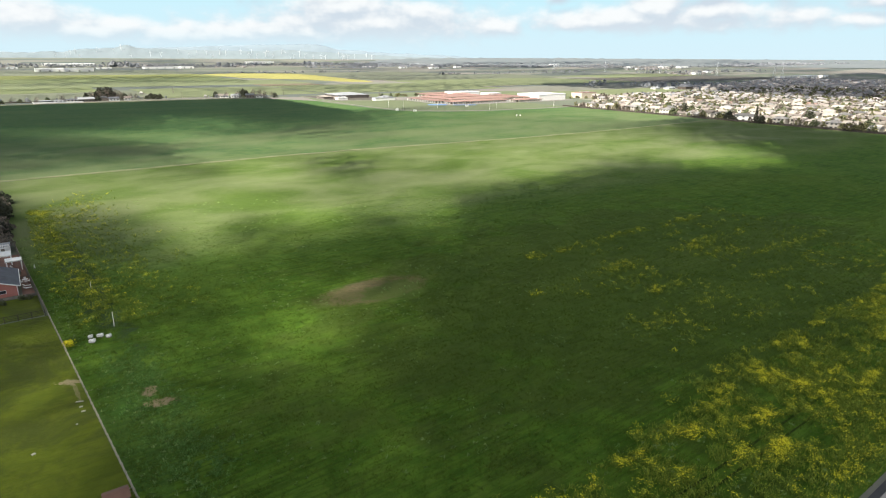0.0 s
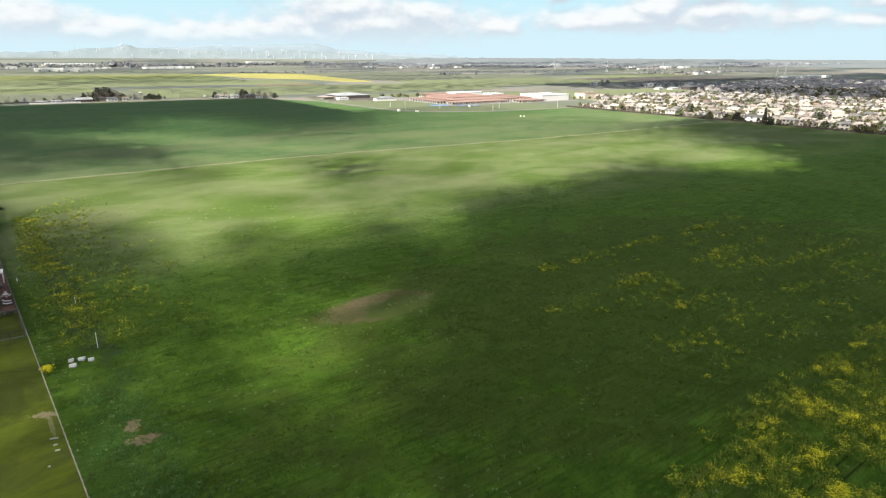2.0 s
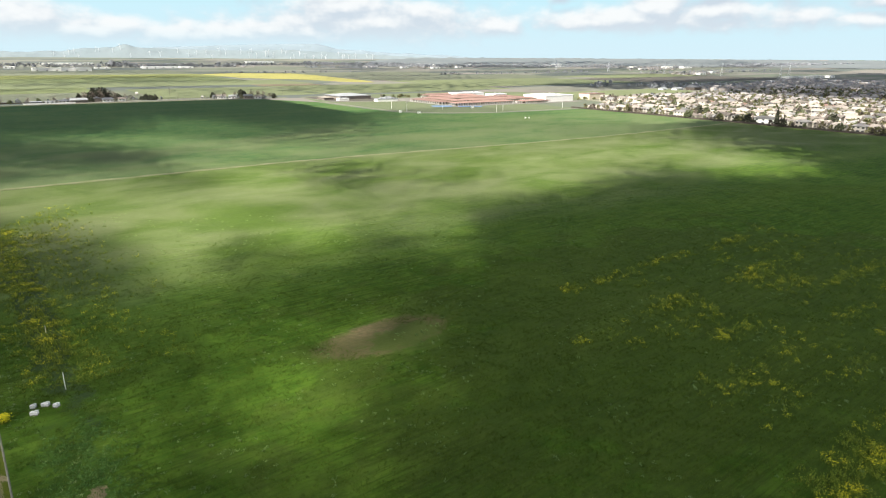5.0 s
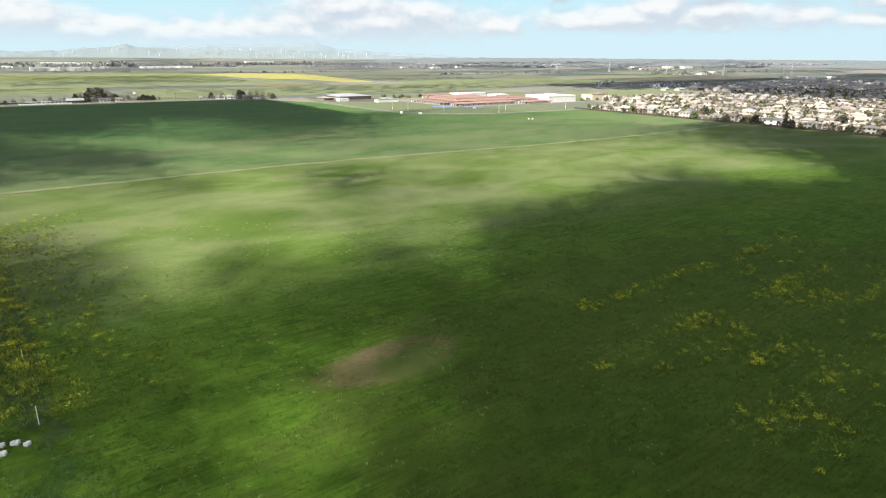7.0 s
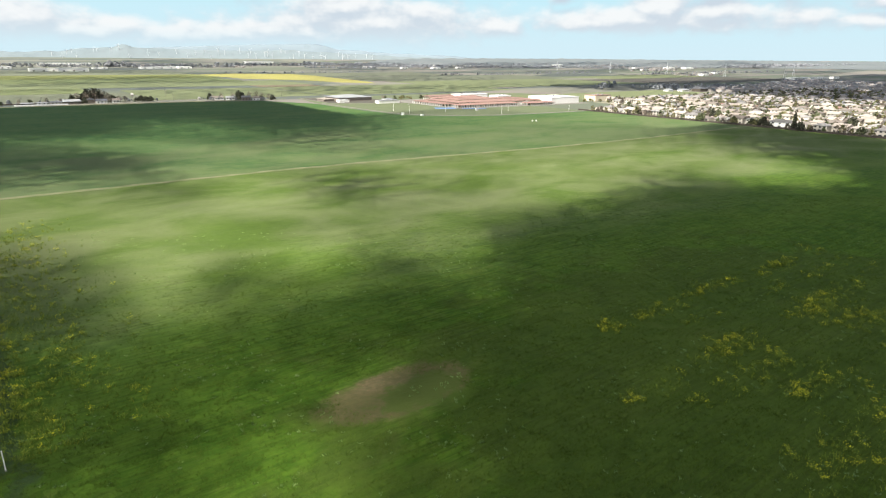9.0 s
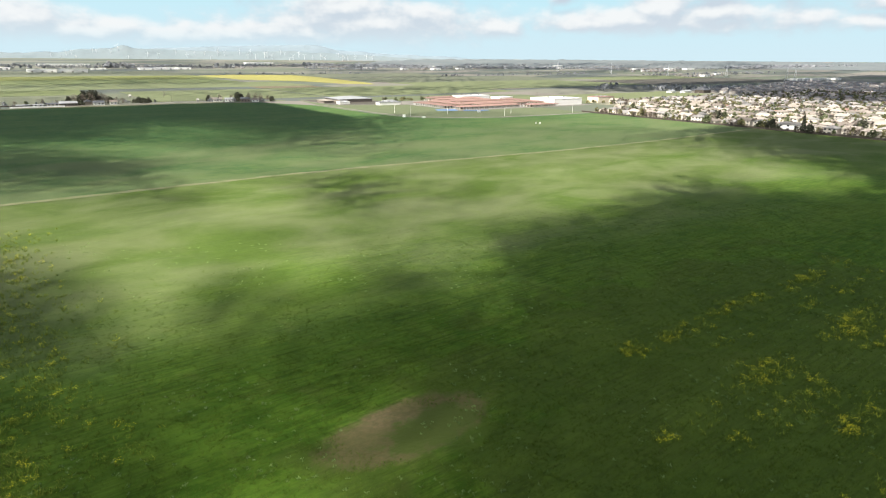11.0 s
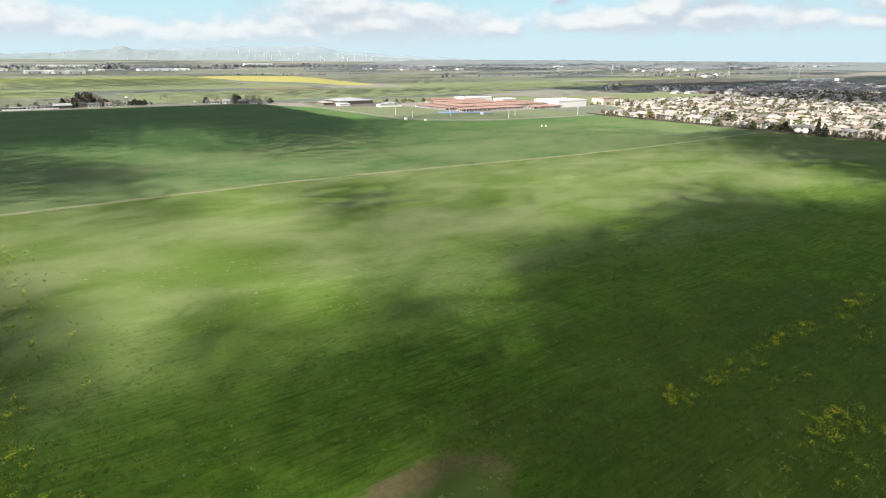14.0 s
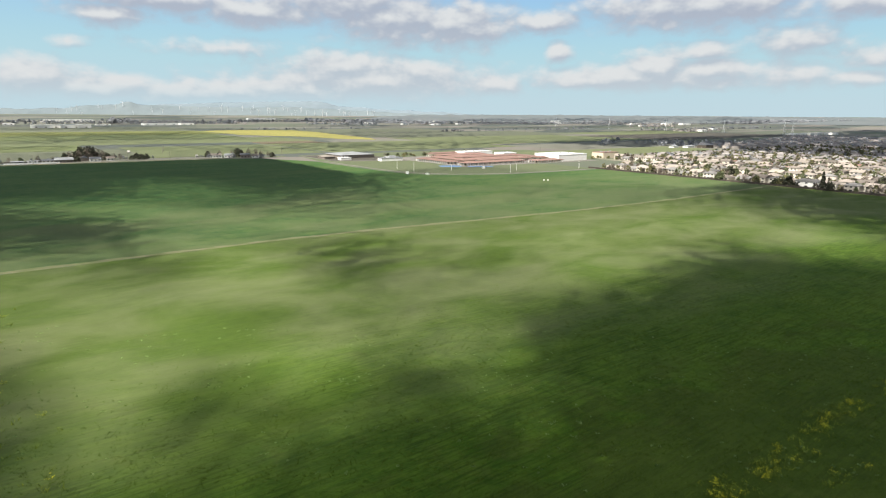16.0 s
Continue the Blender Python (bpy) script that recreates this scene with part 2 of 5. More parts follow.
M_BLUE = surface("blue_court_surface", (0.12, 0.22, 0.42), (0.10, 0.18, 0.36), 2.0, 0.2, 0.8, 0.005)
M_BARK = surface("grey_brown_bark", (0.12, 0.095, 0.075), (0.08, 0.065, 0.05), 6.0, 0.8, 0.95, 0.03)
M_LEAF = leafy("broadleaf_foliage", (0.068, 0.080, 0.042), (0.104, 0.116, 0.060))
M_OLIVE = leafy("spring_olive_foliage", (0.140, 0.138, 0.064), (0.200, 0.188, 0.092))
M_DARKLEAF = leafy("dark_evergreen_foliage", (0.040, 0.044, 0.030), (0.070, 0.072, 0.048))
M_TWIG = leafy("bare_grey_twigs", (0.13, 0.11, 0.09), (0.19, 0.16, 0.13))
M_GRASS = leafy("grass_blades", (0.058, 0.110, 0.010), (0.118, 0.172, 0.024))
M_WEED = leafy("pale_weed_leaves", (0.10, 0.17, 0.045), (0.21, 0.28, 0.105))
M_BLOSSOM = leafy("mustard_blossom", (0.50, 0.49, 0.02), (0.84, 0.74, 0.03))
M_STEM = leafy("mustard_stems", (0.080, 0.125, 0.016), (0.230, 0.275, 0.034))
M_BUD = leafy("mustard_opening_heads", (0.17, 0.26, 0.03), (0.35, 0.42, 0.04))
M_YARD = surface("dry_yard_ground", (0.26, 0.235, 0.19), (0.17, 0.18, 0.11), 0.5, 0.06, 0.95, 0.03)
M_LOT = surface("pale_worn_paving", (0.215, 0.200, 0.180), (0.155, 0.148, 0.132), 0.6, 0.05, 0.9, 0.02)
M_DARKWOOD = surface("dark_weathered_boards", (0.075, 0.062, 0.052), (0.055, 0.047, 0.04), 7.0, 0.5, 0.9, 0.01, vary=0.2)
M_CREAM = surface("cream_stucco", (0.66, 0.58, 0.45), (0.60, 0.52, 0.40), 4.0, 0.3, 0.85, 0.01)
# distance haze is mixed into the grass colours of both hill ranges
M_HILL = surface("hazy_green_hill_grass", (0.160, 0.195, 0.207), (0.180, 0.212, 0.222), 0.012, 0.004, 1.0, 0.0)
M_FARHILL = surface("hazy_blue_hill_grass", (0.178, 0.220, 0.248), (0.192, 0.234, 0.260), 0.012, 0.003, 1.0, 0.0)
# leaf colour lightened and blued to hold the aerial haze
M_WOODS = leafy("hazed_woodland_foliage", (0.210, 0.225, 0.245), (0.275, 0.285, 0.302))
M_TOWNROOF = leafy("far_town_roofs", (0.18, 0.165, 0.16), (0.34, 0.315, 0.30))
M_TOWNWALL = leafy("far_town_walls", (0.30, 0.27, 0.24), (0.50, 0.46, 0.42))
# a haze tint is greyed into the fallow and olive plots
n, c, h = crop("hazy_fallow_grey_green", (0.118, 0.132, 0.090), (0.150, 0.160, 0.112), (0.18, 0.17, 0.13), rows=0.1, furrow=0.4)
M_DULL = n.done(c, 0.95, h, 0.2, 0.1)
n, c, h = crop("olive_meadow", (0.112, 0.138, 0.060), (0.148, 0.170, 0.080), (0.20, 0.19, 0.11), rows=0.1, furrow=0.4)
M_MEADOW2 = n.done(c, 0.95, h, 0.2, 0.1)
n, c, h = crop("yellow_green_field", (0.135, 0.150, 0.055), (0.175, 0.185, 0.065), (0.14, 0.15, 0.08), rows=0.1, furrow=0.4)
M_YELLOWGREEN = n.done(c, 0.95, h, 0.2, 0.1)
n, c, h = crop("dark_bare_soil", (0.085, 0.080, 0.070), (0.110, 0.100, 0.085), (0.09, 0.10, 0.06), rows=0.3)
M_PLOUGHED2 = n.done(c, 0.95, h, 0.2, 0.1)
# white dulled by distance haze, which is put into the paint colour
M_TURBINE = surface("hazy_white_paint", (0.56, 0.575, 0.59), (0.50, 0.515, 0.53), 0.5, 0.1, 0.8, 0.0)
M_PADDOCK = leafy("paddock_blades", (0.070, 0.110, 0.007), (0.115, 0.150, 0.012))
M_ROOFGREY = surface("grey_roof_tile", (0.205, 0.198, 0.192), (0.160, 0.155, 0.150), 2.5, 0.3, 0.85, 0.03, vary=0.4)
# grey-blue haze put straight into the colour of the plain
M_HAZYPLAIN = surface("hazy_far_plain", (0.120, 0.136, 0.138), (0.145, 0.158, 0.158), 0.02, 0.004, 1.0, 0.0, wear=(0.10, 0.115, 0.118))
M_NETTLE = leafy("blue_green_weed_leaves", (0.050, 0.120, 0.022), (0.115, 0.200, 0.052))
M_RAIL = surface("weathered_tan_rail", (0.36, 0.325, 0.27), (0.27, 0.24, 0.20), 6.0, 0.5, 0.8, 0.005)
# ---- helpers for meshes ----
def land(x, y):
    """Height of the land: level fields that climb slowly towards the rim of the valley."""
    s = max(0.0, (math.hypot(x, y - 40) - 2200) / 2600)
    return 61 * s * s


def mesh_from(name, verts, faces, material):
    me = bpy.data.meshes.new(name)
    me.from_pydata(verts, [], faces)
    me.materials.append(material)
    me.validate()
    return me


def part(name, data, material=None, parent=None, label="", at=None):
    """Links a bmesh or a mesh as one object, under a parent if given."""
    if isinstance(data, bmesh.types.BMesh):
        me = bpy.data.meshes.new(name)
        bmesh.ops.recalc_face_normals(data, faces=data.faces)
        data.to_mesh(me)
        data.free()
        me.materials.append(material)
    else:
        me = data
    ob = new(name, me)
    if parent is not None:
        ob.parent = parent
    if at is not None:
        ob.matrix_basis = at
    if label:
        ob["label"] = label
    return ob


def box(bm, x0, x1, y0, y1, z0, z1, bevel=0.0):
    r = bmesh.ops.create_cube(bm, size=1, matrix=Matrix.Translation(((x0 + x1) / 2, (y0 + y1) / 2, (z0 + z1) / 2)) @ Matrix.Diagonal((x1 - x0, y1 - y0, z1 - z0, 1)))
    if bevel:
        edges = list({e for v in r["verts"] for e in v.link_edges})
        bmesh.ops.bevel(bm, geom=edges, offset=bevel, segments=1, affect="EDGES")
    return bm


def rod(bm, a, b, r0, r1=None, sides=8):
    a, b = Vector(a), Vector(b)
    m = Matrix.Translation((a + b) / 2) @ (b - a).to_track_quat("Z", "Y").to_matrix().to_4x4()
    bmesh.ops.create_cone(bm, cap_ends=True, segments=sides, radius1=r0, radius2=r0 if r1 is None else r1, depth=(b - a).length, matrix=m)
    return bm


def gable(bm, x0, x1, y0, y1, z, rise, over=0.5, thick=0.18, hip=0.0):
    """A ridge roof along x with eaves; hip pulls the ridge ends in."""
    x0, x1, y0, y1 = x0 - over, x1 + over, y0 - over, y1 + over
    ym = (y0 + y1) / 2
    top = [(x0, y0, z), (x1, y0, z), (x1, y1, z), (x0, y1, z), (x0 + hip, ym, z + rise), (x1 - hip, ym, z + rise)]
    vs = [bm.verts.new(p) for p in top]
    lo = [bm.verts.new((p[0], p[1], p[2] - thick)) for p in top[:4]]
    for f in ((0, 1, 5, 4), (1, 2, 5), (2, 3, 4, 5), (3, 0, 4)):
        bm.faces.new([vs[i] for i in f])
    for i in range(4):
        j = (i + 1) % 4
        bm.faces.new((vs[i], lo[i], lo[j], vs[j]))
    bm.faces.new(lo[::-1])
    return bm


def empty(name, m, label="", category="", group="", kind=""):
    ob = new(name)
    ob.matrix_basis = m
    ob.empty_display_size = 0.5
    return tagged(ob, label, category, group, kind)


def grid_pose(u, v, turn=0.0, z=None):
    x, y = gxy(u, v)
    return pose(x, y, land(x, y) if z is None else z, 0, 0, GRID + turn)


def sheet(name, outline, material, lift, label, category, cell=0.0, in_grid=True):
    """A thin laid surface on the land, with an edge down into the ground. outline: corners in field-grid metres."""
    bm = bmesh.new()
    ring = [gxy(*p) if in_grid else p for p in outline]
    top = [bm.verts.new((x, y, 0)) for x, y in ring]
    bm.faces.new(top)
    if cell:
        xs, ys = [p[0] for p in ring], [p[1] for p in ring]
        for axis, (lo, hi) in enumerate(((min(xs), max(xs)), (min(ys), max(ys)))):
            k = math.ceil(lo / cell) * cell
            while k < hi:
                co, no = [0, 0, 0], [0, 0, 0]
                co[axis], no[axis] = k, 1
                bmesh.ops.bisect_plane(bm, geom=bm.verts[:] + bm.edges[:] + bm.faces[:], plane_co=co, plane_no=no)
                k += cell
    for v in bm.verts:
        v.co.z = land(v.co.x, v.co.y) + lift
    ext = bmesh.ops.extrude_edge_only(bm, edges=[e for e in bm.edges if e.is_boundary])
    for g in ext["geom"]:
        if isinstance(g, bmesh.types.BMVert):
            g.co.z -= lift + 0.3
    ob = part(name, bm, material)
    return tagged(ob, label, category, kind="structure")


def ragged_line(points, step, amount, seed):
    """Points along a line of corners, pushed about by noise."""
    out = []
    for (a, b), (c, d) in zip(points, points[1:]):
        k = max(1, int(math.hypot(c - a, d - b) / step))
        for i in range(k):
            f = i / k
            x, y = a + (c - a) * f, b + (d - b) * f
            out.append((x + amount * noise.noise((x / 9, y / 9, seed)), y + amount * noise.noise((x / 9, y / 9, seed + 9))))
    return out + [points[-1]]


# ---- the land ----
def build_land():
    radii = [0, 30, 60, 100, 160, 240, 340, 460, 600, 800, 1000, 1250, 1500, 1800, 2100] + [2200 + 90 * i for i in range(1, 31)]
    sides = 180
    verts, faces = [(0, 40, -0.0)], []
    for r in radii[1:]:
        for k in range(sides):
            a = 2 * math.pi * k / sides
            x, y = r * math.cos(a), 40 + r * math.sin(a)
            bump = 0.9 * noise.noise((x / 300, y / 300, 3.0)) * min(1, max(0, (r - 2300) / 800))
            verts.append((x, y, land(x, y) + bump))
    for k in range(sides):
        faces.append((0, 1 + k, 1 + (k + 1) % sides))
    for i in range(len(radii) - 2):
        for k in range(sides):
            a, b = 1 + i * sides + k, 1 + i * sides + (k + 1) % sides
            faces.append((a, a + sides, b + sides, b))
    me = mesh_from("ground", verts, faces, M_FARMLAND)
    for f in me.polygons:
        f.use_smooth = True
    return tagged(new("ground", me), "flat valley farmland in dull greens and browns reaching the horizon", "ground", kind="structure")


build_land()
# the farm track: u, v of its middle
TRACK = [(-60, 371), (22, 372), (140, 373), (200, 370), (265, 362.5), (344, 354.5), (450, 350), (618, 353)]
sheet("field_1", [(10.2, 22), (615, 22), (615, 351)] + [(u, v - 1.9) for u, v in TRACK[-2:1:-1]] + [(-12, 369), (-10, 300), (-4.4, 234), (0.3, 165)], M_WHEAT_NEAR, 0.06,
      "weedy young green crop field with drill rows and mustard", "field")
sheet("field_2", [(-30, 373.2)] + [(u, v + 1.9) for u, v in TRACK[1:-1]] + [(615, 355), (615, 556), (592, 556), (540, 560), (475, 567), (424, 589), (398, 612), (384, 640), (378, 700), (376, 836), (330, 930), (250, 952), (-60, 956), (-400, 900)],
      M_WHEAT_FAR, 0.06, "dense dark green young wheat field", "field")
sheet("pasture", [(-60, 20), (10.1, 20), (0.2, 165), (-60, 165)], M_PASTURE, 0.07, "mown bright yellow-green paddock grass with bare spots", "pasture")
sheet("school_grounds", [(618, 560), (592, 560), (540, 563.5), (475, 571), (426, 592.5), (401, 615), (388, 642), (382, 700), (380, 838), (400, 960), (700, 960), (820, 900), (820, 690), (618, 660)], M_TURF, 0.08,
      "pale green school sports turf", "turf", 0)
# farm track across the crop, its edges uneven
edge = ragged_line([(u, v - 2.0) for u, v in TRACK], 5, 1.8, 4)
back = ragged_line([(u, v + 2.0) for u, v in reversed(TRACK)], 5, 1.8, 7)
sheet("dirt_road", edge + back, M_TRACK, 0.10, "pale worn dirt farm track with grassy strips", "track")
sheet("road_1", [(-20, 6), (640, 6), (640, 20.2), (-20, 20.2)], M_CONCRETE, 0.05, "pale paved road beside the crop field", "road")
sheet("kerb", [(-20, 20.2), (640, 20.2), (640, 21.2), (-20, 21.2)], M_ASPHALT, 0.16, "dark kerb strip along the paved road", "kerb")
sheet("road_2", [(-700, 890), (-400, 904), (-60, 961), (250, 957), (378, 950), (378, 957), (250, 965), (-60, 969), (-400, 912), (-700, 898)], M_TRACK, 0.12, "pale country road along the wheat field", "road")

# ---- foliage builders ----
def leaf_cards(points, size, r, flat=0.0):
    """Small leaf clumps: one bent quad at each point, turned at random."""
    verts, faces = [], []
    for k, p in enumerate(points):
        a = Vector((r.gauss(0, 1), r.gauss(0, 1), r.gauss(0, 1 - flat))).normalized()
        b = a.orthogonal().normalized()
        b.rotate(Matrix.Rotation(r.uniform(0, 6.28), 3, a))
        c = a.cross(b)
        s = size * r.uniform(0.6, 1.3)
        p = Vector(p)
        i = len(verts)
        verts += [p - b * s - c * s * 0.6, p + b * s - c * s * 0.7, p + b * s * 0.9 + c * s * 0.6 + a * s * 0.3, p - b * s * 0.8 + c * s * 0.7 + a * s * 0.3]
        faces += [(i, i + 1, i + 2), (i, i + 2, i + 3)]
    return verts, faces


def make_tree(name, height, spread, material, label, category="tree", seed=1, lobes=7, leaves=260, clear=0.25, shape="round", leaf=0.6, group=""):
    """A tree: tapered trunk with limbs, and a crown of many leaf clumps in uneven lobes."""
    r = random.Random(seed)
    tree = empty(name, Matrix(), label, category, group)
    bm = bmesh.new()
    top = height * (0.9 if shape == "spire" else 0.62)
    rod(bm, (0, 0, -0.2), (0.1, 0.05, top), height * 0.028, height * 0.010, 7)
    centres = []
    for k in range(lobes):
        a, h = k * 2.4 + r.uniform(-0.4, 0.4), clear + (0.88 - clear) * (k + 0.6) / lobes
        reach = spread * (0.55 if shape == "round" else 0.3) * r.uniform(0.5, 1.0) * math.sin(math.pi * min(0.95, 0.25 + 0.75 * h))
        tip = (reach * math.cos(a), reach * math.sin(a), h * height)
        rod(bm, (0.05, 0.02, min(top, h * height * 0.75)), tip, height * 0.011, height * 0.004, 5)
        centres.append(tip)
    part("trunk", bm, M_BARK, tree)
    pts = []
    for k in range(leaves):
        if shape == "spire":
            h = r.uniform(0.06, 1.0)
            w = spread * 0.5 * (1 - h) ** 0.7 * r.uniform(0.55, 1.05)
            a = r.uniform(0, 6.28)
            pts.append((w * math.cos(a), w * math.sin(a), h * height))
        else:
            c = centres[k % lobes]
            d = Vector((r.gauss(0, 1), r.gauss(0, 1), r.gauss(0, 0.75))).normalized() * spread * 0.30 * r.uniform(0.3, 1.0) ** 0.5
            pts.append((c[0] + d.x, c[1] + d.y, max(height * clear * 0.8, c[2] + d.z)))
    v, f = leaf_cards(pts, leaf, r)
    part("crown", mesh_from("crown", v, f, material), None, tree)
    return tree


def plant(kinds, places, r):
    """Sets trees out at (u, v, kind, scale): the first of each kind is the tree itself, the rest are copies."""
    for u, v, k, s in places:
        m = grid_pose(u, v, r.uniform(0, 360)) @ Matrix.Diagonal((s, s, s * r.uniform(0.9, 1.1), 1))
        if k in PLANTED:
            ob = copy_thing(kinds[k], Matrix())
            ob.matrix_basis = m
        else:
            PLANTED.add(k)
            kinds[k].matrix_basis = m


PLANTED = set()
TREES = {
    "green": make_tree("tree", 8, 7, M_LEAF, "green broadleaf garden tree between houses", seed=2, leaves=300),
    "olive": make_tree("tree", 8, 8, M_OLIVE, "spring yellow-green broadleaf tree among houses", seed=3, leaves=320),
    "bare": make_tree("tree", 9, 7, M_TWIG, "leafless grey-brown tree beside houses", seed=4, leaves=170, leaf=0.4),
    "dark": make_tree("tree", 12, 9, M_DARKLEAF, "tall dark evergreen tree near buildings", seed=5, leaves=420, lobes=9, clear=0.12, leaf=0.8),
    "spire": make_tree("cypress_tree", 15, 5, M_DARKLEAF, "tall dark pointed cypress by a fence", seed=6, leaves=420, shape="spire", leaf=0.6),
    "gum": make_tree("tree", 24, 20, M_DARKLEAF, "huge dark eucalyptus tree beside a farmyard", seed=7, leaves=700, lobes=12, clear=0.1, leaf=1.3),
    "shrub": make_tree("shrub", 3.2, 4.5, M_LEAF, "rounded leafy green shrub in a yard", "shrub", seed=8, leaves=220, lobes=6, clear=0.08, leaf=0.35),
    "brush": make_tree("shrub", 4.6, 5.5, M_TWIG, "dry brown leafless bush against a fence", "shrub", seed=9, leaves=340, lobes=8, clear=0.05, leaf=0.35),
    "hedge": make_tree("shrub", 3.8, 5.5, M_DARKLEAF, "dense dark evergreen bush against a fence", "shrub", seed=10, leaves=420, lobes=8, clear=0.05, leaf=0.4),
}


# ---- fences beside the crop ----
def fence_u(v):
    return 11.6 - 0.0695 * v


def rail_fence(name, a, b, step, height, label, rails=3, material=M_STEEL, post_r=0.06):
    (u0, v0), (u1, v1) = a, b
    length = math.hypot(u1 - u0, v1 - v0)
    x, y = gxy(u0, v0)
    fence = empty(name, pose(x, y, 0.05, 0, 0, GRID + math.degrees(math.atan2(v1 - v0, u1 - u0))), label, "fence")
    bm = rod(bmesh.new(), (0, 0, -0.1), (0, 0, height + 0.12), post_r, None, 6)
    me = bpy.data.meshes.new("post")
    bm.to_mesh(me)
    bm.free()
    me.materials.append(material)
    n = int(length / step)
    for k in range(n + 1):
        part("post", me, None, fence, at=pose(k * length / n, 0, 0))
    for k in range(rails):
        z = height * (1 - k / rails)
        r = 0.055 if k == 0 else 0.028
        part("rail", rod(bmesh.new(), (0, 0.05, z), (length, 0.05, z), r, None, 5), material, fence)
    return fence


def board_fence(name, a, b, step, height, label, material=M_GREYWOOD):
    (u0, v0), (u1, v1) = a, b
    length = math.hypot(u1 - u0, v1 - v0)
    x, y = gxy(u0, v0)
    fence = empty(name, pose(x, y, 0.0, 0, 0, GRID + math.degrees(math.atan2(v1 - v0, u1 - u0))), label, "fence")
    n = int(length / step)
    w = length / n
    bm = bmesh.new()
    k = 0.0
    while k < w - 0.05:
        box(bm, k, min(w, k + 0.19), -0.01 - 0.01 * (int(k * 5) % 2), 0.02, 0.02, height + 0.03 * math.sin(k * 40))
        k += 0.2
    if step > 4:
        bm.free()
        bm = box(bmesh.new(), 0, w - 0.06, -0.02, 0.02, 0, height)
    me = bpy.data.meshes.new("panel")
    bm.to_mesh(me)
    bm.free()
    me.materials.append(material)
    bm = box(bmesh.new(), -0.06, 0.06, -0.06, 0.06, -0.1, height + 0.1, 0.015)
    post = bpy.data.meshes.new("post")
    bm.to_mesh(post)
    bm.free()
    post.materials.append(material)
    for i in range(n):
        part("panel", me, None, fence, at=pose(i * w, 0, 0))
        part("post", post, None, fence, at=pose(i * w, 0.05, 0))
    return fence


rail_fence("rail_fence", (fence_u(40), 40), (fence_u(165), 165), 2.4, 1.4, "long grey-tan post and rail fence beside the crop", 3, M_RAIL, 0.08)
rail_fence("paddock_fence", (-52, 165.4), (-0.4, 165.4), 2.6, 1.5, "dark post and rail fence across the paddock below a lawn", 4, M_DARKWOOD, 0.08)
rail_fence("wire_fence", (-22, 84), (fence_u(84) - 0.2, 84), 2.4, 1.2, "thin wire fence across the paddock", 2, M_STEEL, 0.035)
board_fence("garden_fence", (fence_u(165), 165.2), (fence_u(236), 236), 2.4, 1.75, "weathered grey board fence behind backyards")
board_fence("garden_fence", (-40, 182.4), (fence_u(182) - 0.3, 182.4), 2.4, 0.75, "low grey board wall below a salmon house")


# ---- backyards by the fence ----
def salmon_house():
    house = empty("house", grid_pose(-12.2, 192.5), "salmon-painted house with white trim and grey shingle roof", "house")
    bm = bmesh.new()
    box(bm, -7, 7, -7.5, 7.5, -0.1, 2.9)
    g = [bm.verts.new(p) for p in ((-7, -7.5, 2.9), (7, -7.5, 2.9), (0, -7.5, 5.4), (-7, 7.5, 2.9), (7, 7.5, 2.9), (0, 7.5, 5.4))]
    for f in ((0, 1, 2), (3, 5, 4), (0, 2, 5, 3), (1, 4, 5, 2), (0, 3, 4, 1)):
        bm.faces.new([g[i] for i in f])
    part("wall", bm, M_PINK, house)
    for s in (-1, 1):
        bm = bmesh.new()
        q = [(0, -8.1, 5.62), (0, 8.1, 5.62), (s * 7.7, 8.1, 2.82), (s * 7.7, -8.1, 2.82)]
        top = [bm.verts.new(p) for p in q]
        low = [bm.verts.new((p[0], p[1], p[2] - 0.16)) for p in q]
        bm.faces.new(top)
        bm.faces.new(low[::-1])
        for i in range(4):
            bm.faces.new((top[i], low[i], low[(i + 1) % 4], top[(i + 1) % 4]))
        part("roof", bm, M_SHINGLE, house)
        bm = bmesh.new()
        for a, b in (((0, -8.12, 5.5), (s * 7.72, -8.12, 2.7)), ((s * 7.72, -8.12, 2.72), (s * 7.72, 8.12, 2.72))):
            rod(bm, a, b, 0.14, None, 4)
        part("fascia", bm, M_WHITE, house, "white trim board")
    part("corner_board", box(bmesh.new(), 6.85, 7.05, -7.56, -7.36, 0, 2.8), M_WHITE, house, "white corner board")
    win = part("window", box(bmesh.new(), 2.6, 4.4, -7.56, -7.46, 1.1, 1.9), M_GLASS, house)
    part("window_frame", box(bmesh.new(), 2.5, 4.5, -7.54, -7.50, 1.0, 2.0), M_WHITE, win)
    part("garage_door", box(bmesh.new(), -4.5, -0.3, -7.58, -7.46, 0, 2.2, 0.03), M_WHITE, house, "white garage door")
    return house


salmon_house()
sheet("patio_1", [(-12, 201), (-2.6, 201), (-4.0, 226), (-14, 226)], M_DECK, 0.12, "red-brown backyard patio paving", "patio")
sheet("patio_2", [(-4.4, 184), (-1.6, 184), (-2.6, 200), (-4.4, 200)], M_DECK, 0.14, "narrow brown deck beside the house", "deck")
sheet("yard_1", [(-60, 183), (-12, 183), (-14, 232), (-60, 232)], M_CONCRETE, 0.05, "pale backyard concrete", "yard")
sheet("lawn_2", [(-60, 166), (-0.6, 166), (-1.3, 181.8), (-60, 181.8)], M_PASTURE, 0.08, "small bright backyard lawn", "lawn")


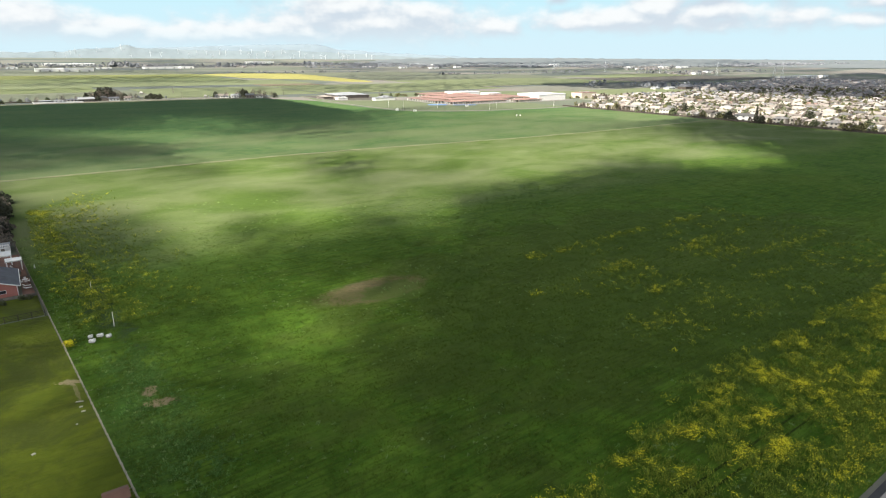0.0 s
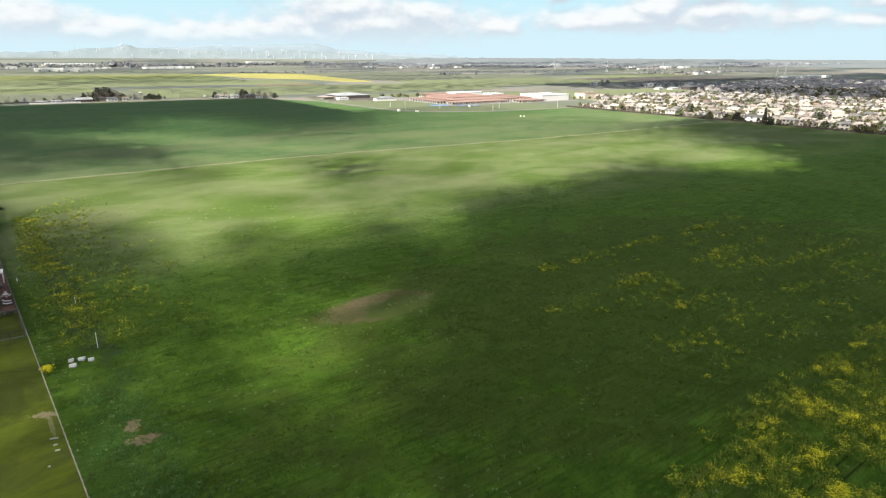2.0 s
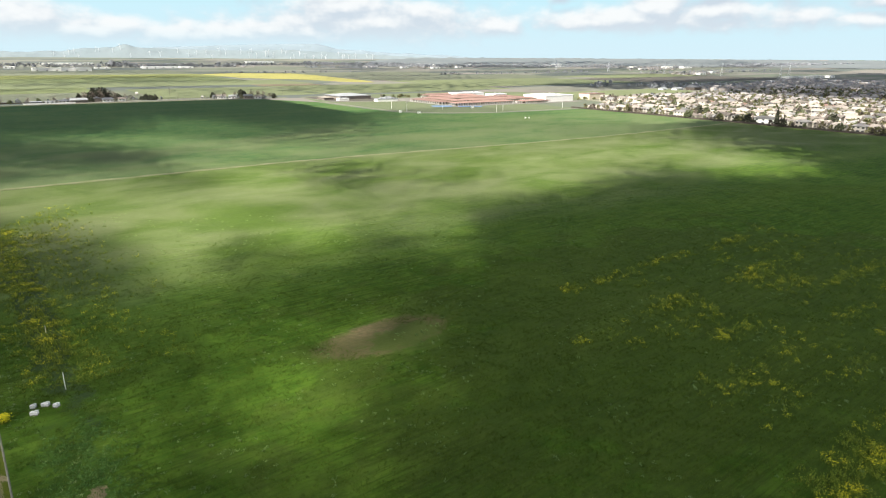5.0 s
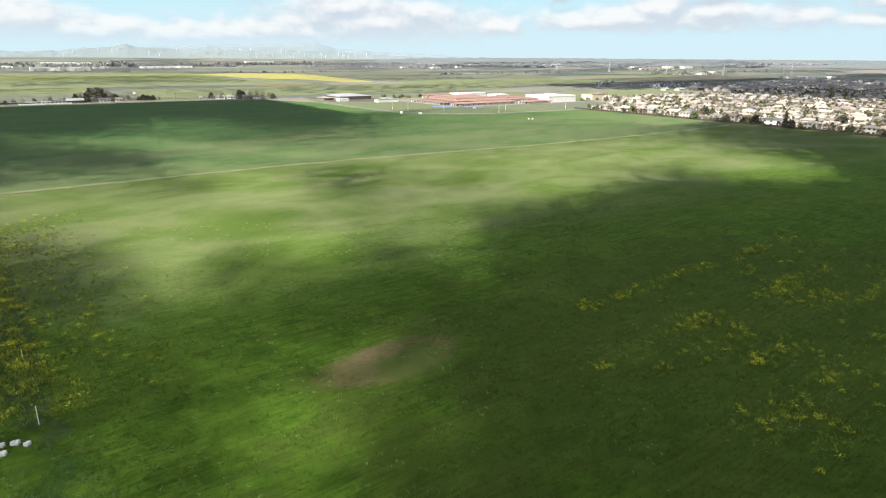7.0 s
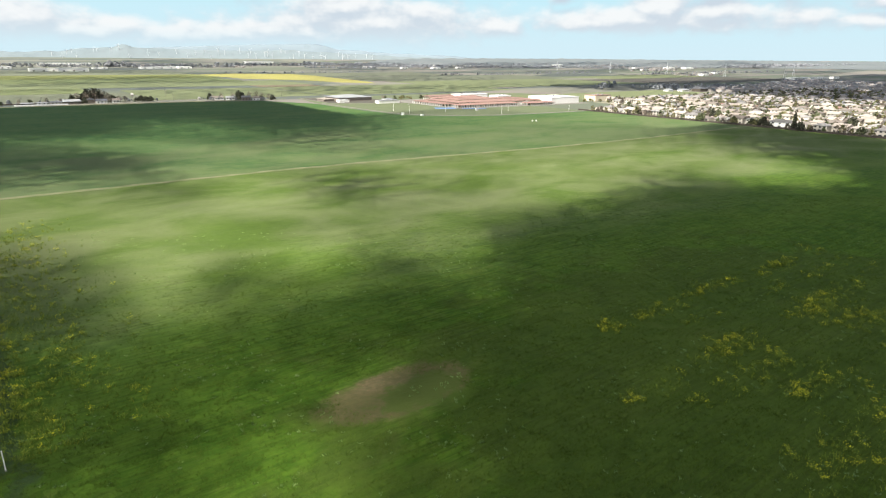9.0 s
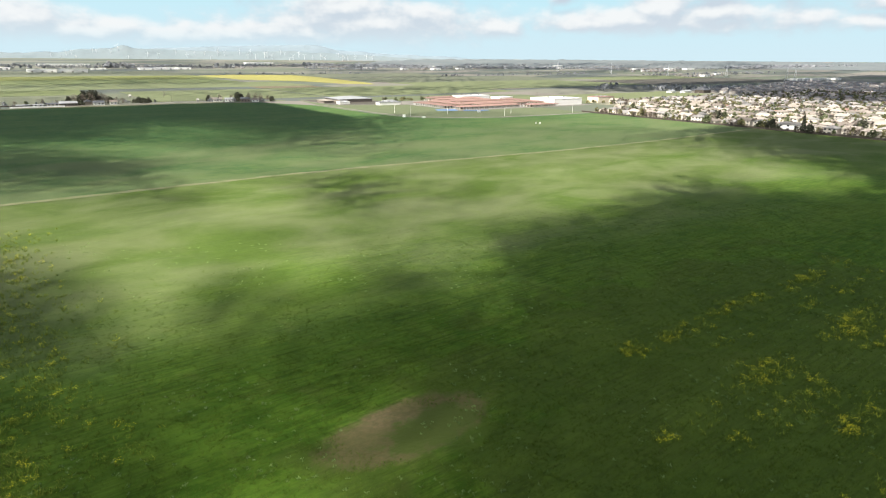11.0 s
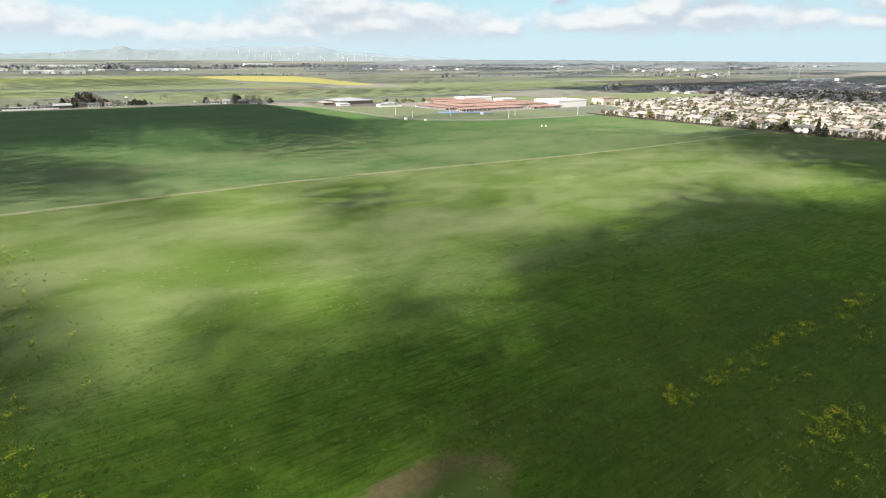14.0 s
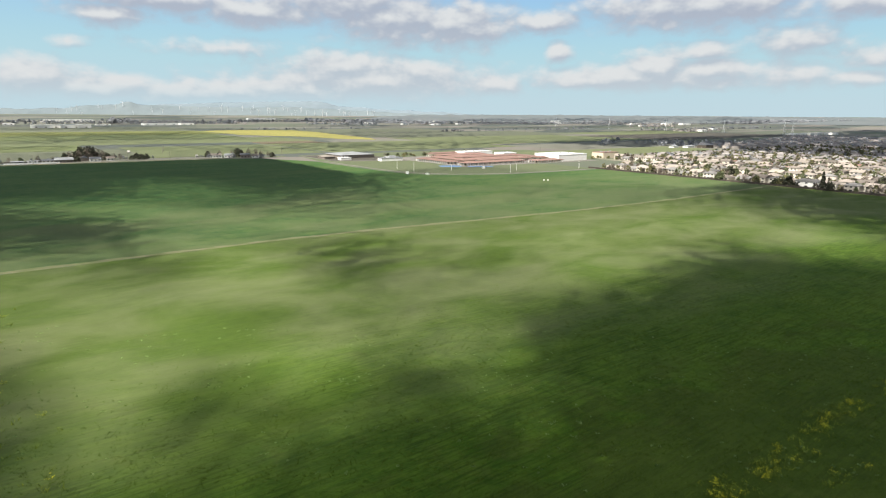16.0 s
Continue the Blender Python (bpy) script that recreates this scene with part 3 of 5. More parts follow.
def pergola(u, v, w, d, h, solid, label):
    p = empty("pergola", grid_pose(u, v, 0, 0.1), label, "pergola", "backyard pergolas")
    for x in (-w / 2, w / 2):
        for y in (-d / 2, d / 2):
            part("post", box(bmesh.new(), x - 0.11, x + 0.11, y - 0.11, y + 0.11, 0, h, 0.02), M_WHITE, p)
    for y in (-d / 2, d / 2):
        part("beam", box(bmesh.new(), -w / 2 - 0.3, w / 2 + 0.3, y - 0.09, y + 0.09, h, h + 0.28, 0.02), M_WHITE, p)
    if solid:
        part("cover", box(bmesh.new(), -w / 2 - 0.25, w / 2 + 0.25, -d / 2 - 0.25, d / 2 + 0.25, h + 0.285, h + 0.37, 0.02), M_WHITE, p)
    else:
        k = -w / 2
        while k <= w / 2 + 0.01:
            part("slat", box(bmesh.new(), k - 0.04, k + 0.04, -d / 2 - 0.4, d / 2 + 0.4, h + 0.285, h + 0.42), M_WHITE, p)
            k += 0.45
    return p


pergola(-5.4, 210, 3.6, 3.2, 2.7, True, "white wooden pergola with a solid cover on a patio")
pergola(-8.2, 217.5, 4.4, 5.0, 2.8, True, "broad white patio cover beside a house")
pergola(-8.6, 227, 4.6, 3.4, 2.7, False, "open white slatted pergola near bushes")
pergola(-13.5, 204, 4.0, 6.0, 2.9, True, "white patio roof against the salmon house")


def patio_table(u, v):
    t = empty("patio_table", grid_pose(u, v, 12, 0.14), "white round garden table on the deck", "table")
    part("tabletop", rod(bmesh.new(), (0, 0, 0.70), (0, 0, 0.75), 0.75, None, 16), M_WHITE, t)
    for a in range(4):
        x, y = 0.5 * math.cos(a * 1.57), 0.5 * math.sin(a * 1.57)
        part("leg", rod(bmesh.new(), (x, y, 0), (x * 0.8, y * 0.8, 0.70), 0.03, None, 6), M_WHITE, t)


def garden_chair():
    c = empty("garden_chair", Matrix(), "white garden chair on the deck", "chair", "white garden chairs")
    part("seat", box(bmesh.new(), -0.27, 0.27, -0.27, 0.27, 0.40, 0.46, 0.02), M_WHITE, c)
    part("backrest", box(bmesh.new(), -0.27, 0.27, 0.24, 0.30, 0.46, 0.95, 0.02), M_WHITE, c)
    for x in (-0.24, 0.24):
        part("armrest", box(bmesh.new(), x - 0.03, x + 0.03, -0.25, 0.25, 0.62, 0.66, 0.01), M_WHITE, c)
        for y in (-0.24, 0.24):
            part("leg", box(bmesh.new(), x - 0.025, x + 0.025, y - 0.025, y + 0.025, 0, 0.40), M_WHITE, c)
    return c


def lounger(u, v, turn):
    c = empty("sun_lounger", grid_pose(u, v, turn, 0.14), "pale grey padded garden lounger on the deck", "lounger", "garden loungers")
    part("frame", box(bmesh.new(), -0.35, 0.35, -1.0, 1.0, 0.22, 0.30, 0.02), M_GREYWOOD, c)
    part("mattress", box(bmesh.new(), -0.34, 0.34, -0.98, 0.4, 0.30, 0.42, 0.04), M_WHITE, c)
    bm = box(bmesh.new(), -0.34, 0.34, 0.0, 0.75, 0, 0.1, 0.03)
    bmesh.ops.transform(bm, matrix=pose(0, 0.4, 0.34, 35), verts=bm.verts)
    part("backrest", bm, M_WHITE, c)
    for x in (-0.3, 0.3):
        for y in (-0.9, 0.9):
            part("leg", box(bmesh.new(), x - 0.03, x + 0.03, y - 0.03, y + 0.03, 0, 0.22), M_GREYWOOD, c)


patio_table(-3.4, 195.5)
chair = garden_chair()
chair.matrix_basis = grid_pose(-3.4, 197, 0, 0.14)
for u, v, a in ((-2.6, 194.8, -110), (-4.2, 194.9, 120), (-3.3, 193.9, 180), (-5.0, 206.5, 30), (-6.2, 211.0, 70)):
    copy_thing(chair, grid_pose(u, v, a, 0.14))
lounger(-3.2, 190.8, 80)
lounger(-3.1, 188.6, 95)
lounger(-7.5, 205.6, 10)


def spa(u, v):
    t = empty("hot_tub", grid_pose(u, v, 5, 0.12), "dark covered hot tub on the patio", "hot tub")
    part("shell", box(bmesh.new(), -1.1, 1.1, -1.1, 1.1, 0, 0.85, 0.12), M_GREYWOOD, t)
    part("cover", box(bmesh.new(), -1.15, 1.15, -1.15, 1.15, 0.85, 0.97, 0.05), M_SHINGLE, t)


spa(-5.2, 204.0)


def shed(u, v, w, d, h, wall, roof, label):
    s = empty("shed", grid_pose(u, v), label, "shed")
    part("wall", box(bmesh.new(), -w / 2, w / 2, -d / 2, d / 2, -0.05, h), wall, s)
    bm = gable(bmesh.new(), -w / 2, w / 2, -d / 2, d / 2, h, w * 0.22, 0.2, 0.08)
    part("roof", bm, roof, s)
    part("door", box(bmesh.new(), -0.5, 0.5, -d / 2 - 0.05, -d / 2 + 0.02, 0, 1.9), M_GREYWOOD, s)


shed(3.4, 82.6, 3.0, 2.6, 2.0, M_GREYWOOD, M_DECK, "small shed with a brown roof in the paddock corner")
shed(-8.0, 232.0, 4.0, 3.0, 2.2, M_WHITE, M_METALROOF, "white garden shed with a grey roof")


# ---- things standing at the field edge ----
def hive_pallet(x, y, turn, wide):
    p = empty("beehive_pallet", pose(x, y, 0.06, 0, 0, turn), "white wooden beehive boxes on a pallet in grass", "beehives", "beehive pallets")
    w = 1.3 if wide else 0.95
    part("pallet", box(bmesh.new(), -w / 2, w / 2, -0.48, 0.48, 0, 0.14, 0.02), M_GREYWOOD, p)
    for i in range(2):
        for j in range(2):
            half = 0.30 if wide else 0.20
            x0, y0 = (2 * i - 1) * half, -0.22 + 0.44 * j
            b = part("hive_box", box(bmesh.new(), x0 - half + 0.01, x0 + half - 0.01, y0 - 0.20, y0 + 0.20, 0.145, 0.62 - 0.12 * ((i + j) % 2), 0.01), M_WHITE, p)
            z = 0.625 - 0.12 * ((i + j) % 2)
            part("lid", box(bmesh.new(), x0 - half, x0 + half, y0 - 0.22, y0 + 0.22, z, z + 0.07, 0.01), M_WHITE, b)


hive_pallet(-79.6, 121.5, 10, False)
hive_pallet(-77.8, 122.2, 5, True)
hive_pallet(-75.7, 122.0, -8, False)
hive_pallet(-78.0, 119.4, 12, True)


def marker_pole(x, y, h, r, label):
    p = empty("marker_pole", pose(x, y, 0.05), label, "pole")
    part("pole", rod(bmesh.new(), (0, 0, -0.3), (0.05, 0.02, h), r, r * 0.9, 10), M_WHITE, p)
    part("cap", rod(bmesh.new(), (0.05, 0.02, h), (0.05, 0.02, h + 0.06), r * 1.3, r * 0.8, 10), M_WHITE, p)
    part("collar", rod(bmesh.new(), (0, 0, -0.05), (0, 0, 0.25), r * 1.8, r * 1.3, 10), M_CONCRETE, p)


marker_pole(-77.6, 127.8, 3.6, 0.09, "white upright vent pole standing in the crop")
marker_pole(-96.5, 151.5, 2.0, 0.06, "thin pale stake among flowering weeds")
marker_pole(-122.5, 167.5, 1.0, 0.16, "short white post in rough grass")
r = random.Random(21)
plant(TREES, [(-7.5 - r.uniform(0, 3), v, k, s) for v, k, s in ((236, "brush", 1.0), (241, "hedge", 1.0), (247, "brush", 1.25), (253, "hedge", 1.2), (260, "brush", 1.1), (267, "hedge", 1.3), (275, "dark", 0.8), (283, "hedge", 1.3), (292, "hedge", 1.4), (301, "brush", 1.2), (312, "hedge", 1.3))]
      + [(-14, 246, "dark", 0.7), (-16, 262, "dark", 0.8), (-15, 232, "brush", 1.0), (-17, 285, "dark", 0.9), (-9, 178.5, "shrub", 0.4), (-4.6, 180.6, "shrub", 0.35), (-2.9, 180.4, "shrub", 0.3)], r)



# ---- litter and odd boards by the paddock fence ----
def scrap(x, y, turn, long, wide):
    b = empty("scrap_board", pose(x, y, 0.06, 0, 0, turn), "weathered pale scrap board lying in paddock grass", "board", "scrap boards")
    part("board", box(bmesh.new(), -long / 2, long / 2, -wide / 2, wide / 2, 0, 0.06, 0.01), M_CONCRETE, b)
    part("batten", box(bmesh.new(), -0.06, 0.06, -wide / 2, wide / 2, 0.062, 0.11, 0.01), M_CONCRETE, b)


for x, y, turn, long, wide in ((-66.9, 95.5, 15, 1.3, 0.35), (-65.6, 93.8, 30, 0.6, 0.45), (-64.4, 92.4, 20, 0.7, 0.4), (-65.3, 80.2, 60, 0.6, 0.5), (-63.2, 88.4, 10, 0.35, 0.3)):
    scrap(x, y, turn, long, wide)
# ---- housing estate beyond the crop ----
def rect_mesh(name, w, h, d, material):
    bm = box(bmesh.new(), -w / 2, w / 2, -d / 2, d / 2, 0, h)
    me = bpy.data.meshes.new(name)
    bm.to_mesh(me)
    bm.free()
    me.materials.append(material)
    return me


ME_WIN = rect_mesh("window", 1.9, 1.3, 0.12, M_GLASS)
ME_SLIDER = rect_mesh("patio_door", 2.6, 2.1, 0.12, M_GLASS)
ME_GARAGE = rect_mesh("garage_door", 4.8, 2.2, 0.12, M_WHITE)
ME_DOOR = rect_mesh("door", 1.1, 2.1, 0.12, M_GREYWOOD)


def estate_house(w, d, storeys, kind, roof_material, label, wall=None):
    """A detached stucco house, centred on its lot, front towards +y of its own frame."""
    h = 2.9 * storeys
    house = empty("house", Matrix(), label, "house", "estate houses")
    bm = box(bmesh.new(), -w / 2, w / 2, -d / 2, d / 2, -0.2, h)
    box(bm, w / 2 - 6.2, w / 2, d / 2, d / 2 + 3.5, -0.2, 2.8)
    part("wall", bm, wall or M_WALL, house)
    bm = bmesh.new()
    rise = 2.2 if kind != 2 else 2.6
    gable(bm, -w / 2, w / 2, -d / 2, d / 2, h, rise, 0.55, 0.2, 0.0 if kind == 2 else d / 2 * (1.0 if kind == 0 else 0.55))
    if kind:
        gable(bm, -w / 2, -w / 2 + w * 0.45, -d / 2 - 0.1, d / 2 - 2, h - 0.1, rise * 0.75, 0.5, 0.2, 1.5)
    part("roof", bm, roof_material, house)
    bm = bmesh.new()
    gable(bm, w / 2 - 6.2, w / 2, d / 2 - 1.0, d / 2 + 3.5, 2.8, 1.3, 0.4, 0.18, 1.8)
    part("garage_roof", bm, roof_material, house)
    for s in range(storeys):
        for k, x in enumerate((-w * 0.32, 0.0, w * 0.32)):
            if s == 0 and k == 1:
                part("patio_door", ME_SLIDER, None, house, at=pose(x, -d / 2, 0.1))
            else:
                part("window", ME_WIN, None, house, at=pose(x, -d / 2, s * 2.9 + 1.0))
        part("window", ME_WIN, None, house, at=pose(-w / 2, 0.5, s * 2.9 + 1.0, 0, 0, 90))
        part("window", ME_WIN, None, house, at=pose(-w * 0.2, d / 2, s * 2.9 + 1.0))
    part("garage_door", ME_GARAGE, None, house, at=pose(w / 2 - 3.1, d / 2 + 3.5, 0))
    part("door", ME_DOOR, None, house, at=pose(-w * 0.05, d / 2, 0))
    if kind == 1:
        part("chimney", box(bmesh.new(), -w / 2 + 1, -w / 2 + 1.9, -1, 0.2, h - 0.5, h + 2.6), M_WALL, house)
    return house


HOUSE_KINDS = [
    estate_house(12.5, 11.0, 2, 0, M_ROOF, "two-storey beige stucco house with a brown hipped tile roof"),
    estate_house(13.5, 10.0, 2, 1, M_ROOF, "two-storey stucco house with a chimney and crossed tile roofs"),
    estate_house(13.0, 12.0, 1, 0, M_ROOF, "single-storey stucco bungalow with a low brown tile roof"),
    estate_house(13.0, 10.5, 2, 2, M_ROOF, "two-storey cream stucco house with a gabled roof"),
    estate_house(12.0, 10.5, 2, 0, M_ROOFGREY, "two-storey pale stucco house with a grey hipped roof"),
    estate_house(13.0, 11.0, 1, 2, M_ROOFGREY, "single-storey pale house with a grey gabled roof"),
    estate_house(14.0, 11.0, 1, 1, M_TERRACOTTA, "single-storey cream house with a reddish tile roof"),
]
rng = random.Random(5)
ESTATE = []  # lots: u, v, turn
for col in range(0, 24):
    u0 = 630 + col * 30 + (col // 2) * 12
    for row in range(0, 40):
        v0 = 648 - row * 16.2
        if u0 < 745 and v0 > 566 or col == 0 and 312 < v0 < 346:
            continue
        ESTATE.append((u0 + rng.uniform(-3, 3), v0 + rng.uniform(-1.2, 1.2), (90 if col % 2 == 0 else -90)))


def seen_lot(u, v):
    x, y = gxy(u, v)
    return x < 0.80 * y + 20


lots = sorted((p for p in ESTATE if seen_lot(p[0], p[1])), key=lambda p: math.hypot(*gxy(p[0], p[1])))
NEAR_LOTS, FAR_LOTS = lots[:215], lots[215:]
first_use = set()
for u, v, turn in NEAR_LOTS:
    k = rng.choices(range(7), (4, 3, 3, 3, 3, 3, 1.2))[0]
    m = grid_pose(u, v, -90 if turn == 90 else 90)
    if k in first_use:
        copy_thing(HOUSE_KINDS[k], m)
    else:
        first_use.add(k)
        HOUSE_KINDS[k].matrix_basis = m


big = estate_house(20.0, 13.0, 2, 1, M_ROOFGREY, "big white two-storey house with grey roof beside the field", M_WHITE)
big.matrix_basis = grid_pose(630, 327, -90)
sheet("estate_ground", [(616.5, -100), (616.5, 574), (745, 574), (745, 662), (1500, 662), (1500, -100)], M_YARD, 0.05, "dry tan yards and paving between houses", "yard")
for col in range(0, 24, 2):
    u0 = 630 + col * 30 + (col // 2) * 12
    sheet("street_%d" % (col // 2 + 1), [(u0 + 11, 60), (u0 + 19, 60), (u0 + 19, 560 if u0 < 745 else 655), (u0 + 11, 560 if u0 < 745 else 655)], M_ASPHALT, 0.09, "grey asphalt street between houses", "street")
board_fence("estate_fence", (616, 180), (616, 574), 6.0, 1.9, "long dark weathered board fence behind the estate", M_DARKWOOD)
r = random.Random(31)
spots = []
GARDENS = []  # garden trees too far off to tell apart
for k, (u, v, turn) in enumerate(NEAR_LOTS):
    side = 1 if turn == 90 else -1
    for again in range(r.choice((3, 4, 4, 5))):
        p = (u + r.choice((-10.5, -11.5, 10.5, 13.0)) * side, v + r.uniform(-8, 8))
        if k < 120 and again == 0:
            spots.append((*p, r.choices(("green", "olive", "bare", "dark", "shrub", "spire"), (2, 5.5, 4.0, 0.5, 1.0, 0.12))[0], r.uniform(0.6, 1.15)))
        else:
            GARDENS.append(p)
for u, v, turn in FAR_LOTS:
    for again in range(4):
        GARDENS.append((u + r.choice((-12, -10, 10, 12)), v + r.uniform(-8, 8)))
spots += [(619.5, 312, "spire", 1.05), (619.5, 341, "dark", 0.75), (622, 346, "dark", 0.65), (620, 337, "hedge", 1.1), (619.5, 350, "olive", 0.7), (621, 371, "olive", 0.8), (620, 268, "bare", 0.9), (621, 232, "olive", 0.8), (620, 470, "bare", 0.9), (620, 478, "bare", 0.8)]
for k in range(14):
    spots.append((619.2, 200 + 26 * k + r.uniform(-8, 8), r.choice(("brush", "shrub", "brush")), r.uniform(0.35, 0.55)))
plant(TREES, spots, r)


# ---- school ----
ME_COLUMN = rect_mesh("column", 0.7, 3.3, 0.7, M_WHITE)
ME_BAY = rect_mesh("window", 3.0, 2.4, 0.15, M_GLASS)


def school_wing(u0, u1, v0, v1, h, label, roof=None, arcade=True, flat=False, wall=None, rise=2.6):
    cu, cv, w, d = (u0 + u1) / 2, (v0 + v1) / 2, u1 - u0, v1 - v0
    b = empty("school_building", grid_pose(cu, cv), label, "school building", "school buildings")
    part("wall", box(bmesh.new(), -w / 2, w / 2, -d / 2, d / 2, -0.3, h), wall or M_CREAM, b)
    if flat:
        bm = bmesh.new()
        box(bm, -w / 2 - 0.3, w / 2 + 0.3, -d / 2 - 0.3, d / 2 + 0.3, h, h + 0.7)
        part("parapet", bm, roof or M_WHITE, b)
        for k in range(3):
            part("roof_unit", box(bmesh.new(), -w * 0.3 + k * w * 0.28, -w * 0.3 + k * w * 0.28 + 2.4, -1.5, 1.2, h + 0.7, h + 2.0, 0.1), M_METALROOF, b)
    else:
        out = 2.8 if arcade else 1.0
        bm = bmesh.new()
        if w >= d:
            gable(bm, -w / 2, w / 2, -d / 2, d / 2, h - 0.2, rise, out, 0.35, (d / 2 + out) * 0.9)
        else:
            gable(bm, -d / 2, d / 2, -w / 2, w / 2, h - 0.2, rise, out, 0.35, (w / 2 + out) * 0.9)
            bmesh.ops.rotate(bm, verts=bm.verts, matrix=Matrix.Rotation(math.pi / 2, 3, "Z"))
        part("roof", bm, roof or M_TERRACOTTA, b)
    if arcade:
        n = int(w / 4.2)
        for k in range(n + 1):
            part("column", ME_COLUMN, None, b, at=pose(-w / 2 + k * w / n, -d / 2 - 2.2, 0))
        for k in range(n):
            part("window", ME_BAY, None, b, at=pose(-w / 2 + (k + 0.5) * w / n, -d / 2, 0.6))
        n = int(d / 4.2)
        for k in range(1, n + 1):
            part("column", ME_COLUMN, None, b, at=pose(-w / 2 - 2.2, -d / 2 + k * d / n, 0))
        for k in range(n):
            part("window", ME_BAY, None, b, at=pose(-w / 2, -d / 2 + (k + 0.5) * d / n, 0.6, 0, 0, 90))
    return b


RED = "long cream school wing with terracotta roof and columned arcade"
for u0, u1, v0, v1, h in ((500, 516, 704, 778, 3.8), (524, 540, 704, 782, 4.8), (506, 604, 676, 690, 3.8), (552, 640, 700, 712, 4.6), (552, 640, 722, 734, 4.2), (552, 640, 744, 756, 5.2),
                          (548, 632, 768, 780, 4.6), (548, 632, 792, 804, 5.4), (560, 628, 824, 840, 5.8), (615, 660, 660, 676, 3.8), (652, 664, 690, 760, 5.0)):
    school_wing(u0, u1, v0, v1, h, RED, rise=1.5)
school_wing(664, 722, 668, 716, 8.5, "large white flat-roofed school gymnasium", flat=True, arcade=False, wall=M_WHITE)
school_wing(604, 660, 806, 830, 7.2, "white flat-roofed school theatre block", flat=True, arcade=False, wall=M_WHITE)
school_wing(646, 672, 764, 786, 6.5, "white flat-roofed school block", flat=True, arcade=False, wall=M_WHITE)
school_wing(764, 800, 672, 694, 8.5, "cream school hall with a red-edged roof", M_TERRACOTTA, flat=True, arcade=False)
school_wing(424, 478, 862, 910, 5.5, "long low shed with a broad grey metal roof", M_METALROOF, arcade=False, rise=3.2, wall=M_GREYWOOD)
school_wing(404, 420, 872, 896, 3.4, "low brown-roofed school outbuilding", M_ROOF, arcade=False, rise=1.6, wall=M_GREYWOOD)
school_wing(452, 486, 795, 806, 3.6, "low white portable classroom with grey flat roof", M_METALROOF, flat=True, arcade=False, wall=M_WHITE)
school_wing(478, 490, 812, 832, 3.4, "low white portable classroom with grey flat roof", M_METALROOF, flat=True, arcade=False, wall=M_WHITE)
school_wing(412, 428, 838, 848, 3.0, "small pale portable classroom", flat=True, arcade=False, wall=M_WHITE)
sheet("car_park", [(396, 830), (492, 786), (494, 850), (500, 950), (400, 950)], M_LOT, 0.14, "pale worn car park and yards by the school", "car park")
sheet("courtyard", [(494, 664), (730, 652), (730, 850), (494, 850)], M_LOT, 0.12, "pale paved school courtyards", "courtyard")
sheet("sports_court_1", [(470, 682), (492, 668), (500, 684), (478, 698)], M_BLUE, 0.16, "blue surfaced ball courts", "sports court")
sheet("sports_court_2", [(498, 664), (526, 648), (532, 658), (504, 672)], M_BLUE, 0.16, "blue surfaced ball courts", "sports court")
arc = [(640, 561), (592, 561.5), (540, 565), (476, 573), (429, 595), (405, 618), (392, 645), (386, 702), (384, 838)]
sheet("footpath", arc + [(u + 3.4, v + 4.0) for u, v in reversed(arc)], M_LOT, 0.15, "pale running path round the school field", "path")


def light_mast(u, v, h):
    p = empty("light_mast", grid_pose(u, v), "tall white floodlight mast on the school field", "floodlight", "floodlight masts")
    part("pole", rod(bmesh.new(), (0, 0, -0.3), (0, 0, h), 0.19, 0.12, 8), M_WHITE, p)
    part("lamp_bar", box(bmesh.new(), -1.4, 1.4, -0.2, 0.2, h, h + 0.5), M_WHITE, p)
    for x in (-1.0, 0, 1.0):
        part("lamp", box(bmesh.new(), x - 0.3, x + 0.3, -0.5, -0.2, h + 0.05, h + 0.55, 0.05), M_STEEL, p)


for u, v, h in ((408, 684, 12), (404, 642, 10), (493, 581, 10), (520, 600, 9), (455, 640, 8), (600, 575, 8)):
    light_mast(u, v, h)


def white_hut(u, v, w, h, label):
    p = empty("utility_box", grid_pose(u, v), label, "utility box")
    part("body", box(bmesh.new(), -w / 2, w / 2, -w / 2, w / 2, -0.1, h, 0.08), M_WHITE, p)
    part("lid", box(bmesh.new(), -w / 2 - 0.1, w / 2 + 0.1, -w / 2 - 0.1, w / 2 + 0.1, h, h + 0.15, 0.04), M_WHITE, p)


white_hut(387, 629, 2.6, 2.6, "white field hut beside the wheat")
white_hut(401, 611, 3.0, 1.6, "low white box at the sports field edge")
white_hut(464, 500, 1.1, 1.3, "small white box standing in the wheat")
white_hut(467.5, 498, 1.1, 1.2, "small white box standing in the wheat")
white_hut(500, 636, 3.0, 2.2, "white kiosk beside the ball courts")

sheet("yard_2", [(398, 838), (430, 822), (492, 792), (498, 870), (480, 948), (402, 948)], M_PLOUGHED2, 0.17, "dark grey-brown ground round the school sheds", "yard")
# ---- farmsteads on the country road ----
def farm_house(u, v, w, d, h, turn, wall, roof, label, rise=2.4):
    b = empty("farmhouse", grid_pose(u, v, turn), label, "farm building", "farm buildings")
    part("wall", box(bmesh.new(), -w / 2, w / 2, -d / 2, d / 2, -0.3, h), wall, b)
    part("roof", gable(bmesh.new(), -w / 2, w / 2, -d / 2, d / 2, h, rise, 0.6, 0.2, 0.6), roof, b)
    for k in range(max(2, int(w / 4))):
        part("window", ME_WIN, None, b, at=pose(-w / 2 + (k + 0.5) * w / max(2, int(w / 4)), -d / 2, 1.0))
    part("door", ME_DOOR, None, b, at=pose(-w / 2, 0.5, 0, 0, 0, 90))


